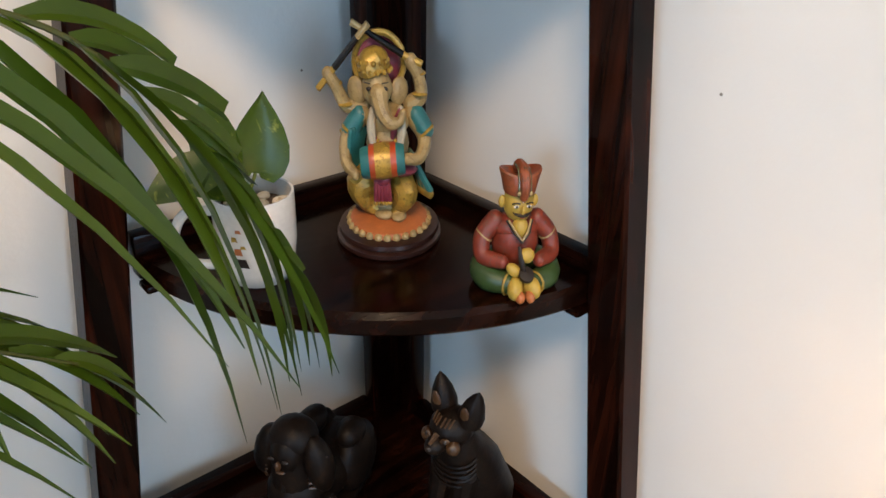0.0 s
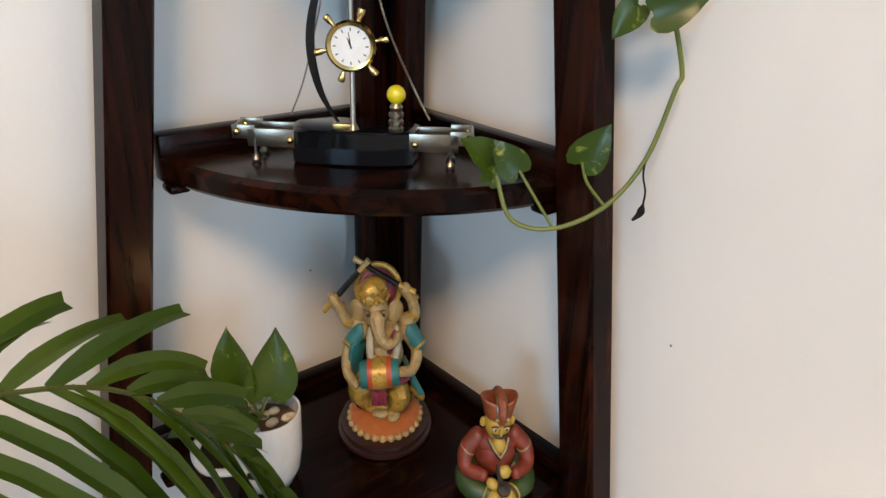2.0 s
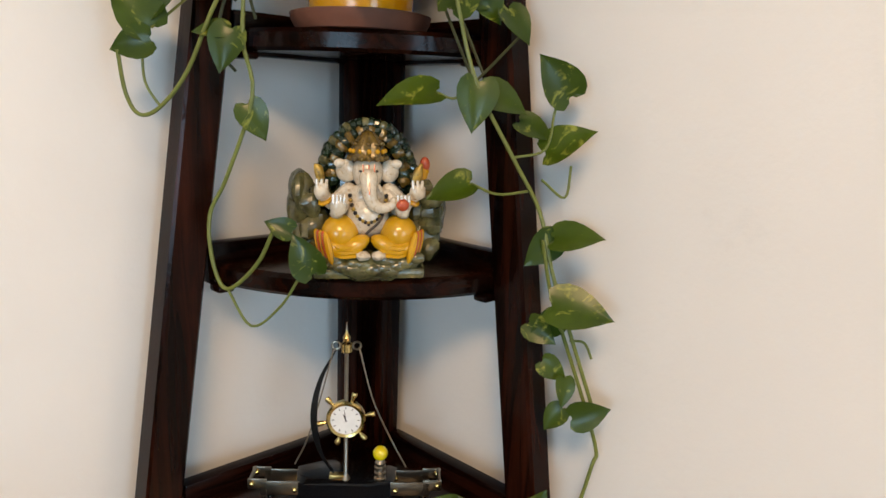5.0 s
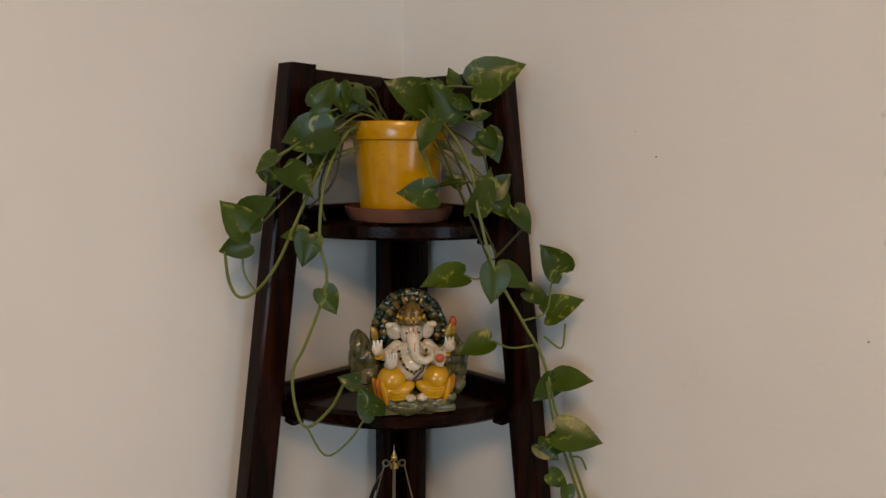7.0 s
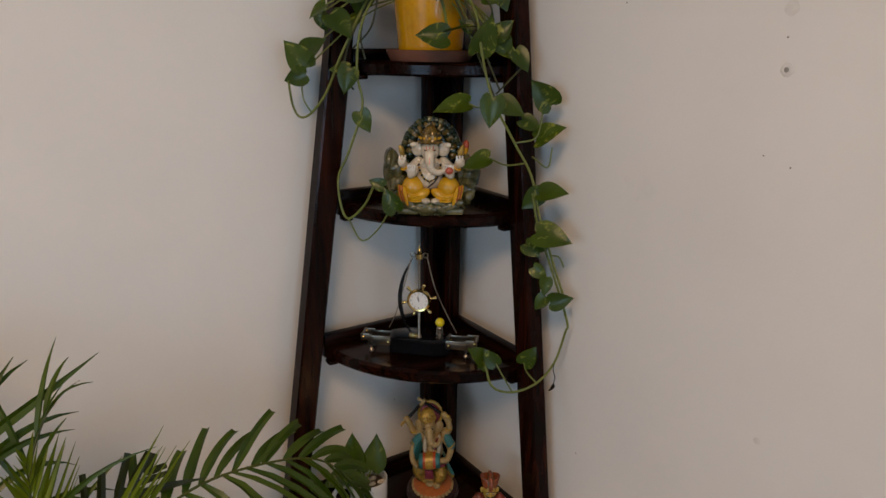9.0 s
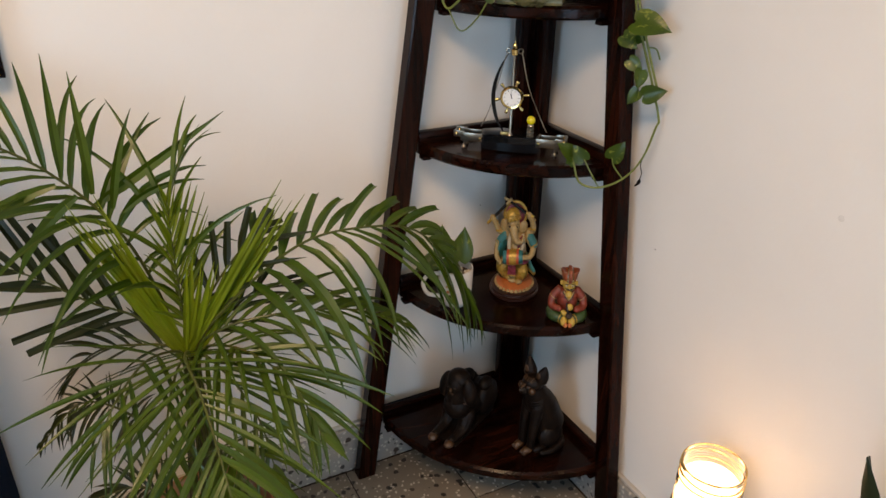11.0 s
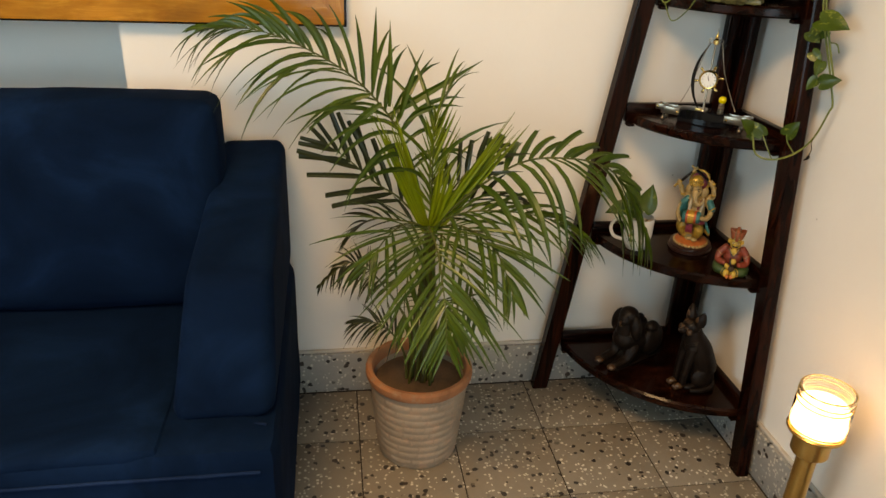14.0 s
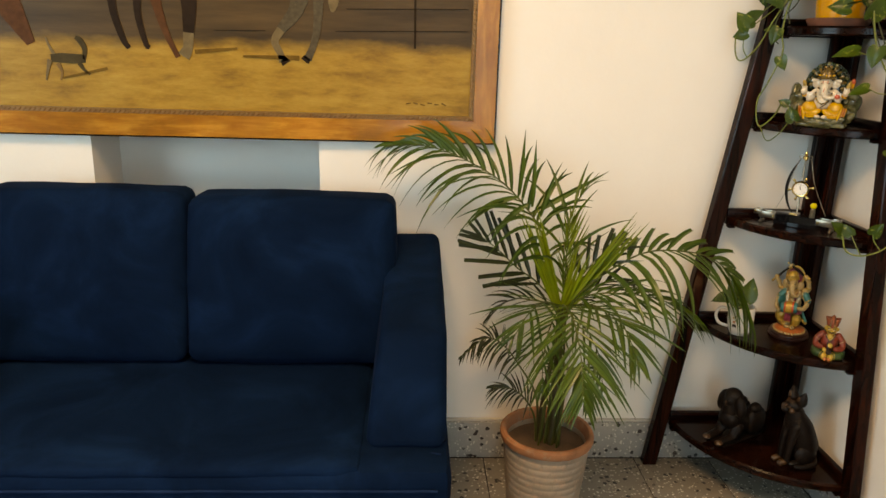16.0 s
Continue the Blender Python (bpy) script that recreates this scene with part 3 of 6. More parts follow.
for oil in (BOARD_OIL, STEELGREY_OIL, DARK_OIL, PALE_OIL, TAN_OIL, GREY_OIL, UMBER_OIL, RUST_OIL):
    oil.node_tree.nodes["Principled BSDF"].inputs["Specular IOR Level"].default_value = 0.08


def daub(points, widths, material, name="painted_shape"):
    """A plain painted stroke lying on the canvas."""
    pts = spline([(x, 0, z) for x, z in points], 5)
    wide = [widths[min(i // 5, len(widths) - 1)] * (1 - i % 5 / 5) + widths[min(i // 5 + 1, len(widths) - 1)] * (i % 5 / 5) for i in range(len(pts))]
    verts, faces = [], []
    for j, p in enumerate(pts):
        d = (pts[min(j + 1, len(pts) - 1)] - pts[max(j - 1, 0)]).normalized()
        sd = Vector((-d.z, 0, d.x)) * wide[j]
        for q in (p + sd, p - sd):
            verts.append(Vector((q.x, -0.0165, q.z)))
    for q in list(verts):
        verts.append(Vector((q.x, -0.0135, q.z)))
    k = len(pts) * 2
    for j in range(len(pts) - 1):
        a = 2 * j
        faces += [[a, a + 1, a + 3, a + 2], [k + a, k + a + 2, k + a + 3, k + a + 1], [a, a + 2, k + a + 2, k + a], [a + 1, k + a + 1, k + a + 3, a + 3]]
    faces += [[0, k, k + 1, 1], [k - 2, k - 1, 2 * k - 1, 2 * k - 2]]
    part(name, Shape().add(verts, faces, material), canvas, smooth=False)


# ---- floor plant pot ----
POT = Vector((-0.857, -0.266, 0.0))
pot = thing("plant_pot", POT, "round weathered grey clay pot with terracotta rim on the floor", "plant pot")
s = Shape().lathe(POT, [(0.098, 0.0), (0.101, 0.004), (0.106, 0.05), (0.113, 0.12), (0.119, 0.18), (0.121, 0.222), (0.112, 0.222), (0.108, 0.12), (0.09, 0.02), (0.0, 0.018)], SLATE, 48)
part("body", s, pot)
s = Shape().lathe(POT, [(0.119, 0.222), (0.130, 0.226), (0.1335, 0.234), (0.133, 0.246), (0.128, 0.252), (0.119, 0.251), (0.114, 0.243), (0.112, 0.222)], CLAY, 48, 0.012, caps=False)
part("rim", s, pot, "orange terracotta rim")
s = Shape().lathe(POT, [(0.1125, 0.206), (0.09, 0.211), (0.05, 0.215), (0.0, 0.218)], SOIL, 32, 0.03)
part("soil", s, pot)
k = 0
for row in range(9):
    z = 0.016 + row * 0.0215
    r = 0.1 + 0.021 * (z / 0.2) ** 0.9
    count = 11 + (row * 7) % 4
    off = random.random()
    for i in range(count):
        a0 = 2 * math.pi * (i + off) / count
        a1 = a0 + 2 * math.pi / count - 0.045
        verts, faces = [], []
        hgt = 0.0185 + random.uniform(-0.002, 0.001)
        for j in range(5):
            a = a0 + (a1 - a0) * j / 4
            d = Vector((math.cos(a), math.sin(a), 0))
            for rr, zz in ((r + 0.0002, z), (r + 0.0016, z + 0.0025), (r + 0.0019, z + hgt - 0.0025), (r + 0.0008, z + hgt)):
                verts.append(POT + d * rr + Vector((0, 0, zz)))
        for j in range(4):
            for q in range(3):
                faces.append([j * 4 + q, (j + 1) * 4 + q, (j + 1) * 4 + q + 1, j * 4 + q + 1])
        part("stone_block", Shape().add(verts, faces, SLATE), pot)

# ---- areca palm ----
palm = thing("areca_palm", POT + Vector((0, 0, 0.195)), "green feathery areca palm with arching fronds in a clay pot", "palm")


def blade(s, base, way, up, length, width, droop, material, twist=0.0, segs=7, blunt=False):
    """A folded strap leaf that bends down under its weight."""
    way, p = way.normalized(), base.copy()
    side0 = way.cross(up)
    side0 = side0.normalized() if side0.length > 1e-4 else way.orthogonal().normalized()
    verts, faces, d = [], [], way.copy()
    for j in range(segs + 1):
        t = j / segs
        side = (side0 - d * side0.dot(d)).normalized()
        side = Matrix.Rotation(twist * t, 3, d) @ side
        nrm = side.cross(d)
        w = width * 0.5 * min(1.0, 0.45 + t * 3.2) * (1 - max(0, (t - 0.35) / 0.65) ** 1.7)
        if blunt:
            w = width * 0.5 * min(1.0, 0.4 + t * 2.6) * (1 - 0.22 * t)
        w = max(w, 0.0004)
        verts += [p + side * w + nrm * w * 0.45, p.copy(), p - side * w + nrm * w * 0.45]
        d = (d + Vector((0, 0, -1)) * droop / segs).normalized()
        p = p + d * length / segs
        p.y = min(p.y, -0.012)
    for j in range(segs):
        a = 3 * j
        faces += [[a, a + 1, a + 4, a + 3], [a + 1, a + 2, a + 5, a + 4]]
    s.add(verts, faces, material)


def frond(points, pairs, reach_len, width, material, droop=0.8, spread=0.95, start=0.3, fold=0.35, fold2=None, seed=0, stalk=0.0045, blunt=0):
    """A rachis along the points with leaflets in two rows."""
    rnd = random.Random(seed)
    line = spline(points, 8)
    s = Shape()
    n = len(line)
    s.tube(line, [stalk * (1 - 0.75 * i / n) for i in range(n)], STALK, 6)
    for i in range(pairs):
        t = start + (1 - start) * (i + 0.5) / pairs
        for sgn in (-1, 1):
            tt = min(0.999, t + rnd.uniform(-0.3, 0.3) * (1 - start) / pairs)
            f = tt * (n - 1)
            q = int(f)
            p = line[q].lerp(line[q + 1], f - q)
            d = (line[q + 1] - line[q]).normalized()
            side = d.cross(Vector((0, 0, 1)))
            side = side.normalized() if side.length > 0.05 else d.orthogonal().normalized()
            up = side.cross(d).normalized()
            u = (tt - start) / (1 - start)
            ang = spread * (1 - 0.62 * u) + rnd.uniform(-0.1, 0.1)
            lift = fold if fold2 is None or (side * sgn).y < 0 else fold2
            lift += rnd.uniform(-0.12, 0.12)
            way = d * math.cos(ang) + (side * sgn * math.cos(lift) + up * math.sin(lift)) * math.sin(ang)
            face = up * math.cos(lift) - side * sgn * math.sin(lift)
            size = reach_len * (0.62 + 0.5 * math.sin(math.pi * min(1, u * 0.85 + 0.18))) * rnd.uniform(0.86, 1.1) * (1 - 0.42 * u ** 3)
            if lift > 0.8 and not blunt:
                size *= 0.66
            cut = blunt > 0 and (lift > 0.4 or lift < -0.6)
            blade(s, p, way, face, size * (blunt if cut else 1), width * rnd.uniform(0.8, 1.15), droop * rnd.uniform(0.6, 1.45) * (0.35 if cut else 1), material, rnd.uniform(-0.5, 0.5), 7, cut)
    return s


ROOT = POT + Vector((0, 0, 0.19))
CROWN = Vector((-0.842, -0.268, 0.60))


def from_crown(*pts, side=(0, 0)):
    return [ROOT + Vector((side[0], side[1], 0)), ROOT.lerp(CROWN, 0.55) + Vector((side[0] * 0.7, side[1] * 0.7, 0)), CROWN + Vector((side[0] * 0.4, side[1] * 0.4, 0))] + [Vector(p) for p in pts]


# rachis, leaflet pairs, leaflet length, width, material, droop, spread, start, lift on the room side, lift on the wall side, cut tips
FRONDS = [
    (from_crown((-0.895, -0.235, 0.80), (-0.985, -0.20, 0.925), (-1.10, -0.185, 1.0), (-1.215, -0.17, 1.038), (-1.315, -0.16, 1.036), side=(-0.02, 0.01)), 30, 0.245, 0.0112, PALM, 1.25, 1.0, 0.38, 0.0, 1.2, 0),
    (from_crown((-0.775, -0.295, 0.70), (-0.66, -0.31, 0.787), (-0.555, -0.315, 0.80), (-0.455, -0.315, 0.775), (-0.385, -0.315, 0.695), (-0.335, -0.312, 0.60), side=(0.02, 0)), 21, 0.255, 0.0168, PALM, 2.0, 1.0, 0.40, -0.05, 0.75, 0.42),
    (from_crown((-0.79, -0.32, 0.675), (-0.68, -0.345, 0.69), (-0.57, -0.35, 0.665), (-0.485, -0.35, 0.61), side=(0.02, -0.02)), 17, 0.165, 0.0115, PALM, 0.9, 0.85, 0.42, 0.0, 0.5, 0),
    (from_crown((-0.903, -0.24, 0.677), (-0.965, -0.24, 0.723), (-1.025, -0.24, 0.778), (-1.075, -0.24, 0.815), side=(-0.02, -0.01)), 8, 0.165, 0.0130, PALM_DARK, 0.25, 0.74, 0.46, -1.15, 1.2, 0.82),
    (from_crown((-0.858, -0.36, 0.662), (-0.853, -0.46, 0.655), (-0.848, -0.545, 0.585), (-0.845, -0.575, 0.50), side=(0, -0.02)), 21, 0.205, 0.0098, PALM, 0.5, 1.25, 0.42, 0.05, None, 0),
    (from_crown((-0.90, -0.33, 0.66), (-0.955, -0.40, 0.655), (-1.0, -0.44, 0.60), side=(-0.01, -0.02)), 8, 0.16, 0.0085, PALM, 0.45, 0.95, 0.5, 0.1, 0.4, 0),
    (from_crown((-0.79, -0.36, 0.665), (-0.73, -0.45, 0.645), (-0.70, -0.51, 0.57), side=(0.01, -0.03)), 13, 0.165, 0.0098, PALM, 0.6, 0.9, 0.5, 0.1, 0.4, 0),
    (from_crown((-0.842, -0.272, 0.70), (-0.842, -0.274, 0.79), (-0.840, -0.276, 0.885)), 17, 0.12, 0.0075, PALM_NEW, 0.1, 0.85, 0.5, 0.2, 0.2, 0),
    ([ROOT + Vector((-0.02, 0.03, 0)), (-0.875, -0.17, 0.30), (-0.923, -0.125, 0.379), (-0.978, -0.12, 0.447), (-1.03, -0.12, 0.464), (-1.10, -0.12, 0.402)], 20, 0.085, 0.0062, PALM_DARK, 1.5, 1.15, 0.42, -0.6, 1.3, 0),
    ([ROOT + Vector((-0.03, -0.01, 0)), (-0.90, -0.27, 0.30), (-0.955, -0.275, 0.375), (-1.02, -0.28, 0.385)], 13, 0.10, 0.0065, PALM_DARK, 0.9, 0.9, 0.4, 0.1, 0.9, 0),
    ([ROOT + Vector((0.02, -0.04, 0)), (-0.83, -0.32, 0.36), (-0.825, -0.36, 0.48), (-0.815, -0.43, 0.50), (-0.81, -0.49, 0.455)], 13, 0.12, 0.0088, PALM, 0.7, 0.95, 0.4, 0.15, None, 0),
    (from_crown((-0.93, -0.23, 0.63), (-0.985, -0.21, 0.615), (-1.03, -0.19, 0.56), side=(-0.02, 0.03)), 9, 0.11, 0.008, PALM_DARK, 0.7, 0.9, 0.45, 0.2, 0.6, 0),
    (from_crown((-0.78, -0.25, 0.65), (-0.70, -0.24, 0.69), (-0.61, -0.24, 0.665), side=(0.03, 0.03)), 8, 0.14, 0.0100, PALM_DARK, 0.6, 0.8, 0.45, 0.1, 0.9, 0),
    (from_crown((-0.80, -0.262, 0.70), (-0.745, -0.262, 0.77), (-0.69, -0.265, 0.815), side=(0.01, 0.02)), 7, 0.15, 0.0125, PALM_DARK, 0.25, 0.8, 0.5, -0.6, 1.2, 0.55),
    (from_crown((-0.845, -0.255, 0.75), (-0.835, -0.245, 0.86), (-0.80, -0.24, 0.945), side=(0.01, 0.0)), 6, 0.19, 0.010, PALM, 0.9, 0.6, 0.5, 0.4, 0.6, 0),
    (from_crown((-0.80, -0.33, 0.60), (-0.77, -0.40, 0.55), (-0.76, -0.44, 0.47), side=(0.03, -0.03)), 8, 0.15, 0.0082, PALM, 0.6, 0.8, 0.45, 0.1, None, 0),
    (from_crown((-0.885, -0.33, 0.585), (-0.91, -0.40, 0.53), (-0.915, -0.435, 0.45), side=(-0.03, -0.03)), 8, 0.14, 0.0082, PALM, 0.6, 0.8, 0.45, 0.1, None, 0),
]
for k, (pts, pairs, size, width, material, droop, spread, start, fold, fold2, blunt) in enumerate(FRONDS):
    part("frond", frond(pts, pairs, size, width, material, droop, spread, start, fold, fold2, k + 3, 0.0038, blunt), palm)
# single long leaflets near the foot of the tallest frond
for a, b, w, bend in (((-0.935, -0.215, 0.868), (-0.732, -0.215, 0.989), 0.016, 0.0), ((-0.933, -0.220, 0.889), (-0.933, -0.220, 1.068), 0.013, 0.0), ((-0.968, -0.210, 0.919), (-0.961, -0.210, 1.092), 0.012, 0.0), ((-0.910, -0.230, 0.866), (-0.876, -0.230, 1.001), 0.012, 0.9), ((-0.898, -0.240, 0.862), (-0.791, -0.240, 0.910), 0.011, 0.9), ((-0.976, -0.260, 0.924), (-1.102, -0.260, 0.849), 0.015, 0.9), ((-0.953, -0.270, 0.908), (-1.039, -0.270, 0.803), 0.016, 0.9)):
    s = Shape()
    way = Vector(b) - Vector(a)
    blade(s, Vector(a), way + Vector((0, 0, way.length * bend * 0.5)), Vector((0, -1, 0.2)), way.length * (1 + 0.12 * bend), w, bend * 1.1, PALM, 0.4, 9)
    part("leaflet", s, palm)
# young fronds whose leaflets still lie together, fraying at the tips
for k, (tip, fan, count) in enumerate((((-0.955, -0.275, 0.895), 0.026, 15), ((-0.672, -0.318, 0.885), 0.026, 15), ((-0.79, -0.30, 0.80), 0.036, 8))):
    s = Shape()
    rnd = random.Random(90 + k)
    d = Vector(tip) - CROWN
    across = d.cross(Vector((0, -1, 0))).normalized()
    for q in range(count):
        u = q / (count - 1) - 0.5
        start = CROWN + d * rnd.uniform(0.0, 0.2) + across * u * 0.02
        end = Vector(tip) + across * (u * 2 * fan + rnd.uniform(-0.006, 0.006)) - d * rnd.uniform(-0.04, 0.16) + Vector((0, rnd.uniform(-0.02, 0.02), 0))
        way = end - start
        blade(s, start, way, Vector((0, -1, 0.25)), way.length, rnd.uniform(0.0065, 0.0105), rnd.uniform(-0.04, 0.08), PALM_NEW, rnd.uniform(-0.6, 0.6), 8)
    part("young_spear", s, palm, "bright green frond still folded together")
for k, (x, y, h) in enumerate(((0.012, 0.0, 0.98), (-0.02, 0.015, 0.9), (0.004, -0.025, 0.85), (0.03, 0.02, 0.8))):
    a = POT + Vector((x, y, 0.186))
    part("cane", Shape().tube(spline([a, a.lerp(CROWN, 0.4) + Vector((x * 0.4, y * 0.4, 0)), a.lerp(CROWN, h)], 4), [0.0075 - 0.0004 * i for i in range(9)], CANE, 8), palm)

# ---- brass lamp ----
LAMP = Vector((-0.13, -0.748, -0.016))
lamp = thing("floor_lamp", LAMP, "short brass floor lamp with a glowing glass jar on top", "lamp")
part("base_plate", Shape().lathe(LAMP, [(0.085, 0.016), (0.087, 0.020), (0.083, 0.026), (0.03, 0.032), (0.0, 0.032)], BRASS, 40), lamp)
part("pole", Shape().lathe(LAMP, [(0.0195, 0.032), (0.0195, 0.345)], BRASS, 28), lamp)
part("cup", Shape().lathe(LAMP, [(0.0195, 0.338), (0.033, 0.340), (0.036, 0.344), (0.036, 0.391), (0.0535, 0.394), (0.0548, 0.398), (0.052, 0.401), (0.0, 0.401)], BRASS, 36), lamp)
jar = part("glass_jar", Shape().lathe(LAMP, [(0.0495, 0.4015), (0.0525, 0.406), (0.0525, 0.456), (0.050, 0.463), (0.0505, 0.472), (0.0512, 0.474), (0.0503, 0.476), (0.0503, 0.484), (0.0512, 0.486), (0.050, 0.492), (0.048, 0.492), (0.048, 0.463), (0.050, 0.455), (0.050, 0.407), (0.0475, 0.4035)], clear_glass("jar_glass", (1.0, 0.93, 0.8)), 44), lamp, "clear glass jar")
jar.visible_shadow = False
for z, r, tilt in ((0.464, 0.0512, 0.0), (0.478, 0.0514, 0.004), (0.491, 0.0502, 0.0)):
    part("wire_ring", Shape().tube([LAMP + Vector((r * math.cos(a / 20 * math.pi), r * math.sin(a / 20 * math.pi), z + tilt * math.sin(a / 20 * math.pi))) for a in range(41)], 0.0011, BRASS_BRIGHT, 6), lamp, "thin brass ring")
part("bulb", Shape().lathe(LAMP, [(0.02, 0.4035), (0.044, 0.405), (0.0485, 0.410), (0.0485, 0.453), (0.045, 0.458), (0.02, 0.461), (0.0, 0.461)], glow("lamp_glow", (1.0, 0.66, 0.36), 6.0), 32), lamp, "glowing warm white bulb")

# ---- shaded lamp beyond the sofa, unseen, added to brighten the wall there ----
SL = Vector((-3.0, -0.32, 0))
side_lamp = thing("added_floor_lamp", SL, "tall brass floor lamp with a lit fabric shade, added out of view beside the sofa", "lamp")
part("base_plate", Shape().lathe(SL, [(0.13, 0.0), (0.13, 0.012), (0.02, 0.022), (0.0, 0.022)], BRASS, 36), side_lamp)
part("pole", Shape().lathe(SL, [(0.011, 0.022), (0.011, 1.36)], BRASS, 16), side_lamp)
shade = part("shade", Shape().lathe(SL, [(0.15, 1.28), (0.11, 1.52), (0.108, 1.52), (0.148, 1.28)], paint("linen_shade", (0.7, 0.6, 0.42), 0.9), 36), side_lamp)
part("bulb", Shape().ball(SL + Vector((0, 0, 1.40)), 0.035, glow("side_lamp_glow", (1.0, 0.68, 0.36), 560)), side_lamp, "glowing bulb")

# ---- ceiling lamp ----
ceil = thing("ceiling_lamp", (-1.6, -1.75, 2.68), "round warm white ceiling lamp", "ceiling lamp")
part("housing", Shape().lathe((-1.6, -1.75, 2.68), [(0.24, 0.0), (0.24, 0.07)], WHITE, 40), ceil)


# ---- painted shapes on the canvas ----
daub([(-2.06, 1.46), (-2.065, 1.37), (-2.045, 1.29), (-2.03, 1.265)], [0.016, 0.01, 0.008, 0.006], DARK_OIL)
daub([(-1.99, 1.45), (-2.0, 1.36), (-1.985, 1.28), (-1.975, 1.268)], [0.014, 0.009, 0.007, 0.006], DARK_OIL)
daub([(-1.96, 1.46), (-1.945, 1.37), (-1.925, 1.30), (-1.90, 1.245)], [0.02, 0.012, 0.008, 0.007], RUST_OIL)
daub([(-1.865, 1.46), (-1.862, 1.38), (-1.868, 1.31)], [0.026, 0.02, 0.014], DARK_OIL)
daub([(-1.868, 1.31), (-1.872, 1.27), (-1.885, 1.247)], [0.014, 0.013, 0.017], PALE_OIL)
daub([(-1.555, 1.46), (-1.575, 1.38), (-1.618, 1.325)], [0.03, 0.02, 0.013], STEELGREY_OIL)
daub([(-1.618, 1.325), (-1.636, 1.295), (-1.622, 1.262), (-1.614, 1.24)], [0.012, 0.01, 0.009, 0.012], PALE_OIL)
daub([(-1.515, 1.46), (-1.518, 1.35), (-1.53, 1.29), (-1.548, 1.248)], [0.016, 0.011, 0.009, 0.011], STEELGREY_OIL)
daub([(-1.614, 1.247), (-1.606, 1.236)], [0.010, 0.013], DARK_OIL)
daub([(-1.548, 1.254), (-1.556, 1.243)], [0.010, 0.012], DARK_OIL)
daub([(-1.47, 1.46), (-1.475, 1.40), (-1.478, 1.375)], [0.016, 0.014, 0.004], PALE_OIL)
daub([(-2.250, 1.287), (-2.244, 1.267), (-2.233, 1.244)], [0.002, 0.003, 0.004], PALE_OIL)
daub([(-2.242, 1.233), (-2.215, 1.234), (-2.182, 1.233), (-2.151, 1.234)], [0.010, 0.013, 0.013, 0.011], GREY_OIL)
daub([(-2.153, 1.231), (-2.150, 1.261), (-2.160, 1.281), (-2.171, 1.290)], [0.004, 0.007, 0.008, 0.005], GREY_OIL)
daub([(-2.245, 1.228), (-2.253, 1.204), (-2.261, 1.174)], [0.007, 0.004, 0.002], PALE_OIL)
daub([(-2.225, 1.220), (-2.216, 1.196), (-2.222, 1.175)], [0.006, 0.003, 0.002], TAN_OIL)
daub([(-2.168, 1.222), (-2.156, 1.204), (-2.142, 1.192)], [0.006, 0.004, 0.002], GREY_OIL)
daub([(-2.215, 1.181), (-2.094, 1.209)], [0.003, 0.004], UMBER_OIL)
daub([(-1.724, 1.252), (-1.570, 1.251)], [0.003, 0.007], UMBER_OIL)
daub([(-1.854, 1.260), (-1.738, 1.272)], [0.006, 0.003], UMBER_OIL)
daub([(-2.45, 1.46), (-2.36, 1.40), (-2.29, 1.27)], [0.07, 0.045, 0.012], RUST_OIL)
daub([(-1.253, 1.46), (-1.252, 1.285)], [0.003, 0.003], BOARD_OIL, "painted_board_joint")
daub([(-1.44, 1.384), (-1.11, 1.392)], [0.001, 0.001], BOARD_OIL, "painted_board_joint")
daub([(-1.80, 1.318), (-1.66, 1.321)], [0.001, 0.001], BOARD_OIL, "painted_board_joint")
daub([(-1.47, 1.325), (-1.11, 1.334)], [0.001, 0.001], BOARD_OIL, "painted_board_joint")
for q in range(6):
    x = -1.274 + 0.02 * q
    daub([(x, 1.134 + 0.004 * (q % 2)), (x + 0.013, 1.137 - 0.003 * (q % 3))], [0.0022, 0.0014], UMBER_OIL, "written_mark")

# ---- paints of the small figures ----
CREAM = paint("aged_cream_paint", (0.36, 0.25, 0.105), 0.45, 0, 0.35, 60, 300, 0.3, 0, (0.20, 0.125, 0.05))
GOLD = paint("worn_gold_paint", (0.42, 0.26, 0.045), 0.38, 0.25, 0.4, 80, 300, 0.4, 0, (0.14, 0.08, 0.02))
PALECLOTH = paint("pale_cloth_paint", (0.45, 0.40, 0.30), 0.5, 0, 0.3, 90)
TEAL = paint("teal_paint", (0.02, 0.15, 0.15), 0.45, 0, 0.4, 80, 300, 0.3)
CRIMSON = paint("crimson_paint", (0.22, 0.03, 0.05), 0.45, 0, 0.4, 80)
ORANGE = paint("orange_paint", (0.45, 0.13, 0.035), 0.5, 0, 0.3, 70)
BLACK = paint("black_lacquer", (0.005, 0.005, 0.006), 0.09, 0, 0.3, 30, 200, 0.02, 0.1)
BLACK.node_tree.nodes["Principled BSDF"].inputs["Specular IOR Level"].default_value = 0.3
MAROON = paint("maroon_wood_stain", (0.03, 0.011, 0.008), 0.3, 0, 0.4, 40)
RED = paint("brick_red_paint", (0.19, 0.026, 0.010), 0.5, 0, 0.35, 60, 260, 0.3, 0, (0.10, 0.045, 0.03))
GREEN = paint("bottle_green_paint", (0.030, 0.060, 0.014), 0.45, 0, 0.5, 70)
YELLOW = paint("straw_yellow_paint", (0.46, 0.29, 0.045), 0.5, 0, 0.25, 70)
HATRED = paint("rust_red_paint", (0.24, 0.055, 0.018), 0.45, 0, 0.4, 60, 260, 0.3, 0, (0.07, 0.04, 0.02))
